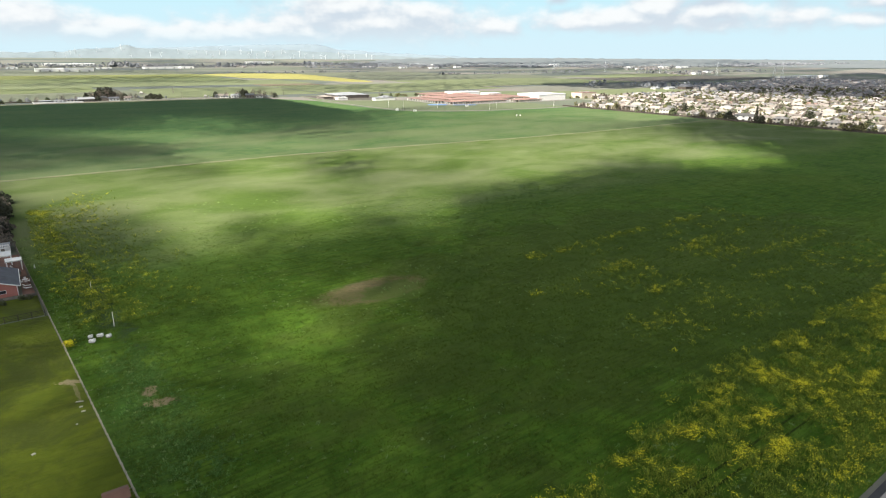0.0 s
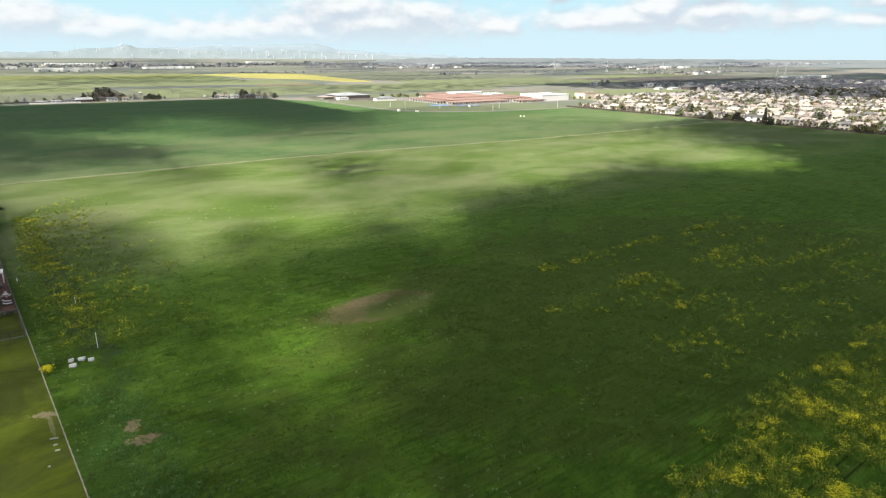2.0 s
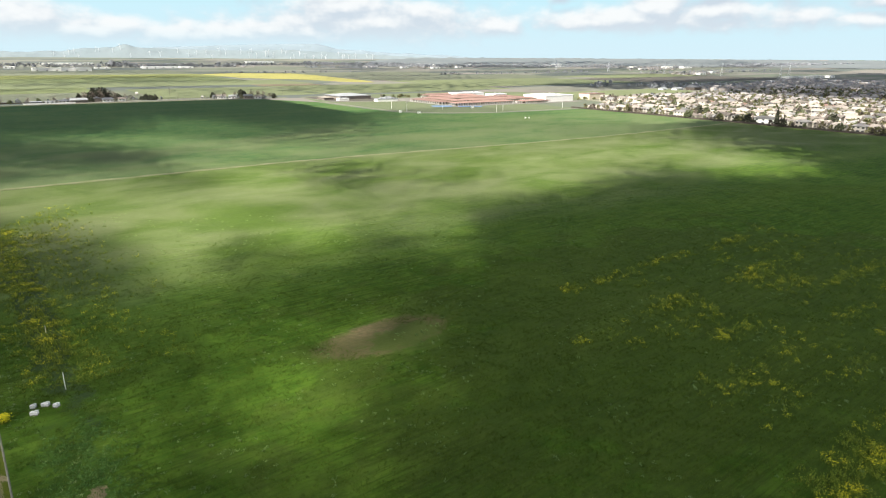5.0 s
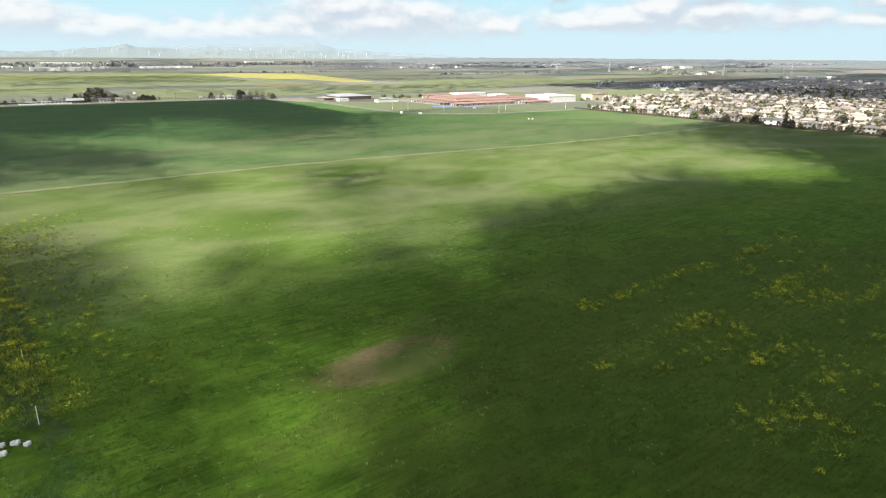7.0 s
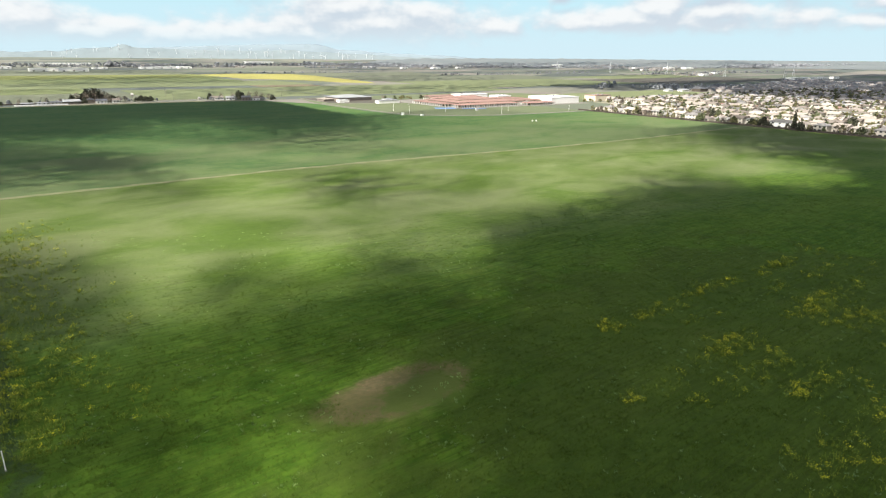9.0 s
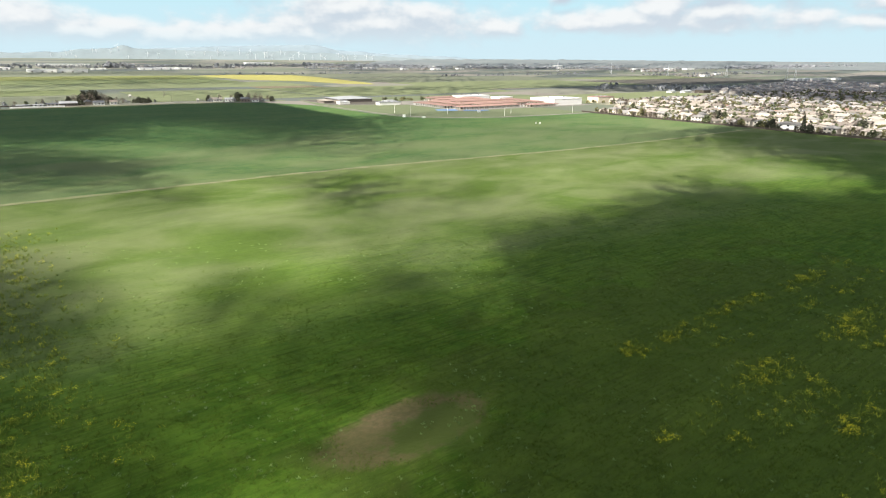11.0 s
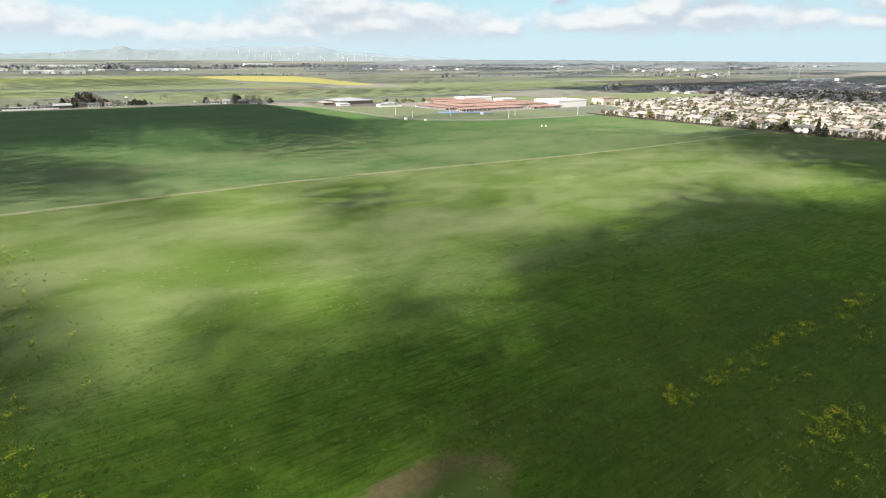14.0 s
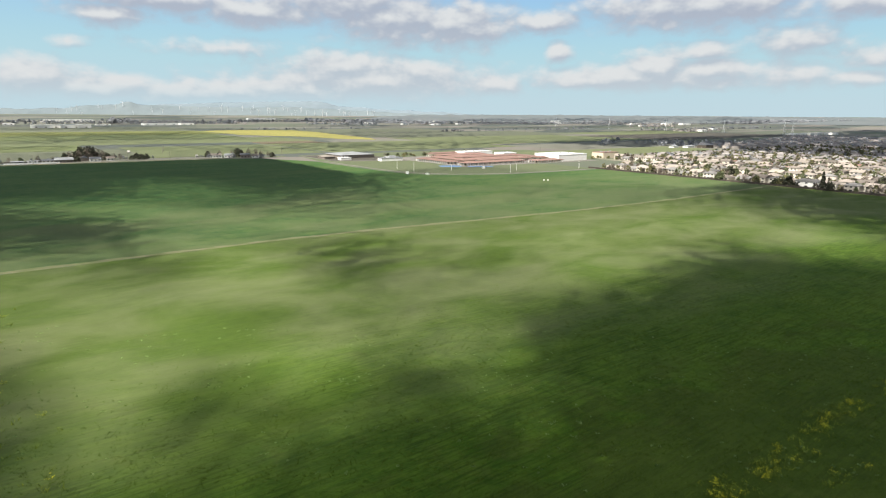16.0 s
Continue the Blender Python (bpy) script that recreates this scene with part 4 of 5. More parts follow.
farm_house(97, 988, 20, 12, 3.6, 0, M_GREYWOOD, M_METALROOF, "large weathered farm building with grey roof", 2.6)
farm_house(80, 994, 13, 8, 2.6, 0, M_WALL, M_SHINGLE, "low cream farm shed with dark roof", 1.6)
farm_house(64, 992, 11, 6, 2.4, 0, M_WHITE, M_METALROOF, "low white trailer home", 0.8)
farm_house(48, 990, 14, 6, 2.3, 0, M_DARKWOOD, M_METALROOF, "long low dark farm shed", 1.0)
farm_house(132, 990, 13, 9, 3.2, 0, M_WHITE, M_SHINGLE, "white farmhouse under dark trees")
farm_house(120, 998, 11, 9, 4.5, 90, M_GREYWOOD, M_SHINGLE, "grey wooden farmhouse under dark trees")
farm_house(150, 994, 9, 6, 3.0, 0, M_WHITE, M_ROOF, "small white farm cottage")
farm_house(284, 982, 16, 9, 3.4, -15, M_WHITE, M_ROOF, "white farmhouse with brown roof by the road")
farm_house(300, 974, 12, 8, 3.2, -15, M_WHITE, M_METALROOF, "low white farm shed by the road")
farm_house(318, 956, 13, 9, 4.2, -15, M_GREYWOOD, M_SHINGLE, "grey barn among bare trees")
farm_house(330, 948, 10, 8, 3.4, -15, M_WHITE, M_ROOF, "white cottage among bare trees")
farm_house(196, 1150, 3.4, 2.6, 1.6, 0, M_CONCRETE, M_CONCRETE, "lone pale farm shed in a meadow")
farm_house(262, 1000, 3, 2.4, 1.6, 0, M_CONCRETE, M_CONCRETE, "small pale roadside shed")
farm_house(1206, 770, 26, 20, 6.0, 0, M_DARKWOOD, M_SHINGLE, "big grey barn beside the far meadow", 6.0)
farm_house(1178, 790, 24, 12, 3.2, 0, M_WHITE, M_METALROOF, "long white farm building beside trees")
farm_house(1150, 806, 16, 12, 3.0, 0, M_WHITE, M_METALROOF, "white farm building beside trees")
board_fence("white_fence", (34, 976), (92, 976), 4.2, 1.6, "white board fence round a farmyard", M_WHITE)
board_fence("white_fence", (34, 976.2), (34, 998), 4.2, 1.6, "white board fence beside a farmyard", M_WHITE)
board_fence("farm_hedge_fence", (-30, 1001), (110, 1003), 6.0, 1.4, "low dark farmyard fence behind sheds", M_DARKWOOD)
r = random.Random(41)
plant(TREES, [(120, 1012, "gum", 0.72), (130, 1014, "gum", 0.78), (112, 1004, "dark", 0.9), (116, 1000, "bare", 1.5), (126, 1000, "bare", 1.6), (112, 986, "dark", 0.6), (148, 1004, "dark", 0.8), (136, 1012, "bare", 1.7), (142, 1010, "bare", 1.5), (106, 1006, "bare", 1.5), (100, 1010, "dark", 0.8), (155, 1000, "bare", 1.0), (162, 998, "bare", 0.9), (143, 996, "bare", 1.2),
              (182, 994, "dark", 0.72), (188, 992, "dark", 0.7), (194, 992, "dark", 0.62), (176, 994, "dark", 0.55), (40, 1004, "bare", 0.8), (52, 1004, "green", 0.7), (70, 1006, "bare", 0.9), (86, 1006, "bare", 0.8), (20, 990, "green", 0.7), (10, 988, "bare", 0.7),
              (0, 985, "shrub", 1.4), (276, 992, "dark", 0.8), (292, 990, "bare", 1.1), (306, 980, "bare", 1.0), (311, 968, "gum", 0.5), (316, 970, "dark", 0.9), (326, 962, "bare", 1.3), (334, 958, "bare", 1.2), (340, 950, "bare", 1.2), (348, 946, "bare", 1.0), (352, 940, "dark", 0.7)]
      + [(490 + r.uniform(0, 230), 852 + r.uniform(0, 30), r.choice(("green", "bare", "olive")), r.uniform(0.5, 0.8)) for k in range(22)]
      + [(735 + r.uniform(0, 40), 664 + r.uniform(0, 60), r.choice(("green", "bare", "olive")), r.uniform(0.4, 0.7)) for k in range(14)], r)


def utility_pole(u, v, h):
    p = empty("utility_pole", grid_pose(u, v), "weathered wooden utility pole with a crossarm", "utility pole", "roadside utility poles")
    part("pole", rod(bmesh.new(), (0, 0, -0.5), (0, 0, h), 0.22, 0.15, 6), M_GREYWOOD, p)
    part("crossarm", box(bmesh.new(), -1.3, 1.3, -0.1, 0.1, h - 1.2, h - 0.95), M_GREYWOOD, p)
    return p


pole = utility_pole(-40, 972, 11)
for k in range(1, 9):
    copy_thing(pole, grid_pose(-40 + 52 * k, 972 - (0 if k < 6 else 8)))
for u, v in ((236, 1100), (250, 1160), (520, 905), (560, 940), (430, 930), (640, 900), (760, 800)):
    copy_thing(pole, grid_pose(u, v))

# ---- plots of the valley ----
def plot(k, u0, u1, v0, v1, material, label, lift=0.2, skew=0.0):
    sheet("plot_%d" % k, [(u0, v0), (u1, v0 + skew), (u1, v1 + skew), (u0, v1)], material, lift, label, "field", 150)


GREEN_L, SOIL_L, BLOOM_L = "pale green far meadow", "brown ploughed far field", "bright yellow mustard field in bloom"
plot(1, -700, 200, 1010, 1240, M_DULL, "dull grey-green fallow field")
plot(2, 204, 470, 1010, 1320, M_MEADOW, GREEN_L)
plot(3, -900, 150, 1245, 1420, M_MEADOW2, "olive far meadow")
plot(4, -900, 640, 1425, 1700, M_MEADOW, GREEN_L)
plot(5, 480, 900, 1000, 1330, M_MEADOW, GREEN_L)
sheet("plot_6", [(605, 2330), (612, 1879), (722, 1675), (745, 1500), (800, 1420), (830, 1500), (930, 2075), (930, 2300), (751, 2400)], M_BLOOM, 0.5, BLOOM_L, "field", 150)
plot(8, 480, 620, 1332, 1420, M_PLOUGHED, SOIL_L, 0.6)
plot(9, -900, 560, 1705, 2000, M_MEADOW2, "olive far meadow")
plot(10, -900, 600, 2000, 2350, M_YELLOWGREEN, "yellow-green far field", 0.3)
plot(11, 880, 1500, 1100, 1500, M_MEADOW, GREEN_L, 0.3)
plot(12, 740, 1180, 720, 850, M_MEADOW, "bright green meadow behind the estate", 0.15)
plot(13, 900, 1700, 1500, 1900, M_DULL, "dull grey-green fallow field", 0.3)
plot(14, 1510, 2300, 1050, 1395, M_PLOUGHED2, "dark brown bare field", 0.3)
plot(15, 1705, 2300, 1400, 1650, M_MEADOW, GREEN_L, 0.4)
plot(16, 870, 1500, 1950, 2350, M_DULL, "dull grey-green fallow field", 0.3)
plot(17, -900, 600, 2360, 2900, M_DULL, "dull grey-brown fallow field", 0.3)


# ---- far woods, town and works ----
def woods(name, belts, label, seed, size=5.0, dense=1.0):
    """Belts of far trees: u0, v0, u1, v1, breadth, height."""
    r = random.Random(seed)
    verts, faces = [], []
    for u0, v0, u1, v1, breadth, height in belts:
        n = int(dense * math.hypot(u1 - u0, v1 - v0) / size * max(1, breadth / 22))
        for k in range(n):
            f = r.random()
            if noise.noise((f * 9, u0, v0)) < -0.28:
                continue
            u, v = u0 + (u1 - u0) * f + r.gauss(0, 3), v0 + (v1 - v0) * f + r.uniform(-0.5, 0.5) * breadth
            x, y = gxy(u, v)
            z = land(x, y)
            h = height * r.uniform(0.45, 1.1)
            w = h * r.uniform(0.35, 0.6)
            pts = []
            for j in range(12):
                a, q = r.uniform(0, 6.28), r.uniform(0.1, 1.0)
                rad = w * math.sin(math.pi * (0.12 + 0.8 * q)) * r.uniform(0.4, 1)
                pts.append((x + rad * math.cos(a), y + rad * math.sin(a), z + q * h))
            a, b = leaf_cards(pts, w * 0.42, r)
            k0 = len(verts)
            verts += a
            faces += [tuple(i + k0 for i in t) for t in b]
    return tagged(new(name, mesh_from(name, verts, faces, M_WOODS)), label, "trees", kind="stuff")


woods("far_tree_belt", [(1110, 960, 1160, 990, 30, 12), (1185, 1000, 1210, 990, 15, 12), (1190, 870, 1290, 830, 50, 11), (1290, 830, 1420, 790, 40, 11), (1240, 950, 1330, 900, 40, 9)], "row of bare and dark trees beyond the meadow", 51)
woods("farm_hedge", [(-60, 1006, 118, 1010, 10, 5), (150, 1006, 200, 1002, 8, 5), (262, 992, 345, 950, 14, 6), (-400, 930, -60, 990, 8, 4)], "scrubby grey-brown hedge behind the farmyards", 55, 3.0)
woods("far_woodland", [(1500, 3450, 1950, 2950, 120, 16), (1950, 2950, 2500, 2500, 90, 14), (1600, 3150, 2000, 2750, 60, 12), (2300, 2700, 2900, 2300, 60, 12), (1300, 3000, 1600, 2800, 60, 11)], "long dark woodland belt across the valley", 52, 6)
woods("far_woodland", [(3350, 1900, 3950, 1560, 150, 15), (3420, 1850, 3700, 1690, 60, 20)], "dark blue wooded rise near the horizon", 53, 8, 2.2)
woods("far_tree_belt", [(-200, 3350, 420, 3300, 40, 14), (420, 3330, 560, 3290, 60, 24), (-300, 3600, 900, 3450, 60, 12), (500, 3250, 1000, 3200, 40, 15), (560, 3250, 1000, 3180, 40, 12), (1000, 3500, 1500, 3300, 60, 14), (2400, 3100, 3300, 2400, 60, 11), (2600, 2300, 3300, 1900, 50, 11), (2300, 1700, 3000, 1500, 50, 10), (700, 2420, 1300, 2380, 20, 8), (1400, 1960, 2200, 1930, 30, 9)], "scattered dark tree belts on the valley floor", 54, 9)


def far_town(name, lots_at, label, seed, trees):
    """Many small far houses and their trees, too small to tell apart."""
    r = random.Random(seed)
    wall_v, wall_f, roof_v, roof_f, tree_pts = [], [], [], [], []
    for u, v in lots_at:
        x, y = gxy(u, v)
        z, w, d, h = land(x, y), r.uniform(6, 8), r.uniform(4.5, 6), r.choice((3.0, 5.6))
        a = radians(GRID + r.choice((0, 90)))
        ca, sa = math.cos(a), math.sin(a)
        def at(px, py, pz):
            return (x + px * ca - py * sa, y + px * sa + py * ca, z + pz)
        k = len(wall_v)
        wall_v += [at(sx * w, sy * d, q) for q in (-0.2, h) for sx, sy in ((-1, -1), (1, -1), (1, 1), (-1, 1))]
        wall_f += [(k + i, k + (i + 1) % 4, k + 4 + (i + 1) % 4, k + 4 + i) for i in range(4)]
        k = len(roof_v)
        roof_v += [at(sx * (w + 0.5), sy * (d + 0.5), h) for sx, sy in ((-1, -1), (1, -1), (1, 1), (-1, 1))] + [at(-w * 0.5, 0, h + 2.3), at(w * 0.5, 0, h + 2.3)]
        roof_f += [(k, k + 1, k + 5, k + 4), (k + 1, k + 2, k + 5), (k + 2, k + 3, k + 4, k + 5), (k + 3, k, k + 4)]
        if r.random() < trees:
            c, hh = at(r.uniform(-12, 12), r.choice((-10, 10)), 0), r.uniform(4, 9)
            for j in range(16):
                q = r.uniform(0.2, 1)
                tree_pts.append((c[0] + r.gauss(0, 1.5), c[1] + r.gauss(0, 1.5), c[2] + q * hh))
    me = mesh_from(name, wall_v + roof_v, wall_f + [tuple(i + len(wall_v) for i in f) for f in roof_f], M_TOWNWALL)
    me.materials.append(M_TOWNROOF)
    for i, p in enumerate(me.polygons):
        p.material_index = 1 if i >= len(wall_f) else 0
    tagged(new(name, me), label, "houses", kind="stuff")
    v, f = leaf_cards(tree_pts, 1.3, r)
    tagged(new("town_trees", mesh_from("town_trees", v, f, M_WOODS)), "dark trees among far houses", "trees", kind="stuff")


def joined_trees(name, places, material, label, seed, leaf=0.95):
    r = random.Random(seed)
    pts = []
    for u, v in places:
        x, y = gxy(u, v)
        h = r.uniform(4.5, 9.0)
        for j in range(34):
            q = r.uniform(0.22, 1)
            w = 0.42 * h * math.sin(math.pi * (0.1 + 0.85 * q)) * r.uniform(0.3, 1)
            a = r.uniform(0, 6.28)
            pts.append((x + w * math.cos(a), y + w * math.sin(a), q * h))
    v, f = leaf_cards(pts, leaf, r)
    return tagged(new(name, mesh_from(name, v, f, material)), label, "trees", kind="stuff")


for k, (mat, label) in enumerate(((M_OLIVE, "yellow-green spring trees among the estate houses"), (M_TWIG, "bare grey-brown trees among the estate houses"), (M_LEAF, "dull green trees among the estate houses"))):
    joined_trees("estate_trees", GARDENS[k::3], mat, label, 66 + k)
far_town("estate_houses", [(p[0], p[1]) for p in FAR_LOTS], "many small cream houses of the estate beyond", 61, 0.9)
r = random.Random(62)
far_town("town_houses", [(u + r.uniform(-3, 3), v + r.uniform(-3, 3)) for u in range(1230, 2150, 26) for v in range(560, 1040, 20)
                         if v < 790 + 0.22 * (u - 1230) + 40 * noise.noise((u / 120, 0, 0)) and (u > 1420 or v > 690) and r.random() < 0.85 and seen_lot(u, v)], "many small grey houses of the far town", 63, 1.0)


def works(u, v, w, d, h, label="long white warehouse on the valley floor", wall=None):
    b = empty("warehouse", grid_pose(u, v), label, "warehouse", "far warehouses")
    part("wall", box(bmesh.new(), -w / 2, w / 2, -d / 2, d / 2, -0.5, h), wall or M_WHITE, b)
    part("roof", gable(bmesh.new(), -w / 2, w / 2, -d / 2, d / 2, h, h * 0.07, 0.4, 0.4, 2.0), M_WHITE, b)
    n = max(2, int(w / 30))
    for k in range(n):
        part("door", ME_DOCK, None, b, at=pose(-w / 2 + (k + 0.5) * w / n, -d / 2, 0))


ME_DOCK = rect_mesh("door", 6, 5, 0.3, M_STEEL)
for u, v, w, d, h in ((172, 2840, 95, 50, 11), (268, 2815, 100, 50, 12), (60, 3180, 40, 50, 7), (-40, 3190, 60, 50, 6), (395, 3115, 60, 40, 5), (585, 3095, 70, 60, 8), (660, 3100, 80, 50, 8.5), (742, 3110, 60, 50, 8),
                      (300, 3560, 220, 80, 10), (-120, 3480, 120, 60, 9), (1300, 3680, 160, 60, 10), (1560, 3420, 90, 50, 9), (1700, 3350, 60, 40, 8), (3506, 2484, 130, 40, 7), (3690, 1760, 110, 40, 7), (3840, 1580, 120, 40, 7), (3410, 2690, 160, 60, 9),
                      (2290, 1074, 40, 16, 7), (2330, 1066, 40, 16, 7), (2370, 1060, 40, 16, 7), (2410, 1052, 40, 16, 7), (2450, 1046, 40, 16, 7), (2500, 1036, 50, 16, 7), (2310, 1100, 40, 16, 6), (2390, 1090, 40, 16, 6), (2470, 1078, 40, 16, 6),
                      (2980, 2050, 60, 30, 9), (3060, 1990, 70, 30, 8), (2860, 2180, 50, 30, 8), (2700, 2000, 40, 24, 7), (2620, 2500, 50, 24, 8), (2500, 2640, 60, 30, 8), (2250, 2850, 70, 30, 9), (2050, 2700, 40, 20, 7), (2120, 3000, 60, 30, 8), (2800, 2700, 60, 30, 8),
                      (2380, 1480, 40, 24, 7), (2600, 1560, 40, 24, 7), (1880, 2680, 50, 24, 7), (1750, 2780, 40, 20, 7), (1620, 2920, 60, 24, 8)):
    works(u, v, w, d, h, "long white warehouse on the valley floor" if w > 70 else "small white works building on the valley floor")
r = random.Random(64)
far_town("valley_hamlets", [(cu + r.gauss(0, 60), cv + r.gauss(0, 45)) for cu, cv in ((2900, 2100), (2550, 2600), (2300, 2800), (1900, 2800), (2750, 1950), (2400, 1520), (3000, 2500), (3500, 1900), (3300, 2300), (1000, 3250), (-50, 3250), (3700, 1650), (1450, 3550), (600, 3350)) for k in range(24)],
         "scattered pale far buildings on the valley floor", 65, 0.7)


def pylon(u, v, h):
    p = empty("transmission_tower", grid_pose(u, v, 20), "grey steel lattice transmission tower", "pylon", "transmission towers")
    for sx, sy in ((-1, -1), (1, -1), (1, 1), (-1, 1)):
        part("leg", rod(bmesh.new(), (sx * 4, sy * 4, -0.5), (sx * 0.8, sy * 0.8, h), 0.24, 0.16, 4), M_TURBINE, p)
    for k in range(5):
        z0, z1 = h * k / 5, h * (k + 1) / 5
        a, b = 4 - 3.2 * k / 5, 4 - 3.2 * (k + 1) / 5
        bm = bmesh.new()
        for s in (-1, 1):
            rod(bm, (-a, s * a, z0), (b, s * b, z1), 0.12, None, 4)
            rod(bm, (s * a, -a, z0), (s * b, b, z1), 0.12, None, 4)
        part("brace", bm, M_TURBINE, p)
    for z, w in ((0.7, 7), (0.83, 8), (0.96, 6)):
        part("crossarm", box(bmesh.new(), -w, w, -0.4, 0.4, h * z, h * z + 0.7), M_TURBINE, p)


for u, v, h in ((2305, 1600, 48), (2340, 1364, 48), (2250, 1094, 46), (2270, 1075, 46), (2310, 1900, 46), (2330, 2250, 46)):
    pylon(u, v, h)


# ---- hills and wind farm ----
def skyline(az, profile):
    for (a, h), (b, k) in zip(profile, profile[1:]):
        if a <= az <= b:
            f = (az - a) / (b - a)
            f = f * f * (3 - 2 * f)
            return h + (k - h) * f
    return 0.0


NEAR_HILLS = [(-60, 76), (-38, 76), (-35, 80), (-31.8, 88), (-29.9, 106), (-28.2, 116), (-27.2, 136), (-26.2, 116), (-23.7, 108), (-19, 104), (-14, 108), (-11.5, 100), (-9, 90), (-6, 78), (-3, 68), (1, 58)]
BACK_HILLS = [(-60, 30), (-33, 50), (-28, 90), (-24, 122), (-20, 140), (-16, 150), (-11.8, 158), (-9.5, 120), (-4.5, 96), (-1, 84), (3, 66), (8, 50)]
FAR_PLAIN = [(-8, 40), (-2, 60), (4, 63), (10, 66), (20, 64), (30, 62), (40, 61), (60, 60)]


def hills(name, radius, depth, profile, material, label, seed):
    verts, faces = [], []
    n, m = 220, 7
    a0, a1 = profile[0][0], profile[-1][0]
    for i in range(n + 1):
        az = a0 + (a1 - a0) * i / n
        top = skyline(az, profile) + 5 * noise.noise((az * 0.9, seed, 0)) + 2.5 * noise.noise((az * 3.1, seed, 2))
        for j in range(m + 1):
            f = j / m
            r = radius + depth * f
            x, y = r * math.sin(radians(az)), 40 + r * math.cos(radians(az))
            z = top * math.sin(f * math.pi * 0.5) ** 1.2 + (1 - f) * 25 + 9 * math.sin(f * math.pi) * noise.noise((az * 1.3, f * 3, seed))
            verts.append((x, y, z))
    for i in range(n):
        for j in range(m):
            a = i * (m + 1) + j
            faces.append((a, a + m + 1, a + m + 2, a + 1))
    me = mesh_from(name, verts, faces, material)
    for p in me.polygons:
        p.use_smooth = True
    return tagged(new(name, me), label, "hills", kind="structure")


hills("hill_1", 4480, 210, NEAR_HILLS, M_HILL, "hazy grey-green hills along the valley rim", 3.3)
# added low rise; its pale colour stands in for haze at the horizon
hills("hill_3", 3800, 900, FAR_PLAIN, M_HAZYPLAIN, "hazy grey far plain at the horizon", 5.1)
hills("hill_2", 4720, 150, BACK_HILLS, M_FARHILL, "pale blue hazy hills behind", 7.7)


def turbine_kind(spin):
    t = empty("wind_turbine", Matrix(), "white three-bladed wind turbine on the hazy hills", "wind turbine", "wind farm turbines")
    part("tower", rod(bmesh.new(), (0, 0, -8), (0, 0, 52), 1.9, 1.2, 8), M_TURBINE, t)
    part("nacelle", box(bmesh.new(), -1.6, 1.6, -2.5, 5.0, 51, 54.4, 0.5), M_TURBINE, t)
    hub = part("hub", rod(bmesh.new(), (0, -4.2, 52.7), (0, -2.5, 52.7), 1.0, 1.6, 8), M_TURBINE, t)
    for k in range(3):
        bm = bmesh.new()
        pts = [(-0.8, 0), (1.0, 0), (1.6, 5), (0.5, 26), (-0.2, 26), (-0.8, 6)]
        lo = [bm.verts.new((x, -3.6, z)) for x, z in pts]
        hi = [bm.verts.new((x, -3.1, z)) for x, z in pts]
        bm.faces.new(lo)
        bm.faces.new(hi[::-1])
        for i in range(6):
            j = (i + 1) % 6
            bm.faces.new((lo[i], hi[i], hi[j], lo[j]))
        bmesh.ops.transform(bm, matrix=pose(0, 0, 52.7, 0, spin + 120 * k, 0), verts=bm.verts)
        part("blade", bm, M_TURBINE, hub)
    return t


kinds = [turbine_kind(s) for s in (0, 35, 70)]
used = set()
r = random.Random(71)
azimuths = [-33.5, -33.0, -32.5, -31.8, -30.6, -30.2, -29.2, -27.9, -25.6, -24.2, -23.4, -22.0, -21.3, -20.9, -18.4, -17.9, -17.5, -16.9, -16.5, -16.0, -15.4, -14.6, -14.3, -13.8, -11.8, -11.4, -10.2, -9.6, -32.0, -28.6, -22.7, -19.0, -13.2, -9.9, -9.2, -26.6, -20.2, -15.0, -12.4, -8.6, -7.6, -6.9]
for az in azimuths:
    az = az * 0.96 + r.uniform(-0.15, 0.15)
    d = r.uniform(4500, 4590)
    x, y = d * math.sin(radians(az)), 40 + d * math.cos(radians(az))
    s = r.uniform(0.45, 0.72)
    f = (d - 4480) / 210
    z = skyline(az, NEAR_HILLS) * math.sin(f * math.pi * 0.5) ** 1.2 + (1 - f) * 25 - 4
    k = r.randrange(3)
    m = pose(x, y, z, 0, 0, -az + r.uniform(-25, 25)) @ Matrix.Diagonal((s, s, s, 1))
    if k in used:
        ob = copy_thing(kinds[k], Matrix())
        ob.matrix_basis = m
    else:
        used.add(k)
        kinds[k].matrix_basis = m


# ---- sky behind it all: pale haze and cumulus ----
# azimuth, elevation, half widths in degrees, weight
CUMULUS_LOW = [
    (17.0, 3.3, 8.5, 0.95, 1.0), (18.6, 4.1, 2.6, 1.1, 1.0), (23.0, 3.9, 4.0, 0.9, 1.0), (12.5, 3.1, 3.5, 0.7, 0.9), (-6.5, 3.0, 10.0, 1.6, 1.0), (-9.0, 4.3, 5.0, 1.0, 1.0),
    (-1.8, 3.7, 3.0, 1.0, 1.0), (3.8, 2.8, 3.0, 0.9, 0.9), (-34.0, 2.7, 4.0, 1.2, 1.0), (-29.0, 2.0, 6.0, 0.9, 0.9), (-21.0, 1.8, 9.0, 0.9, 0.9), (-14.0, 2.2, 6.0, 1.0, 0.9),
    (29.0, 3.5, 3.2, 0.95, 0.62), (34.3, 4.5, 2.6, 0.75, 0.62), (33.5, 3.1, 2.2, 0.45, 0.62),
]
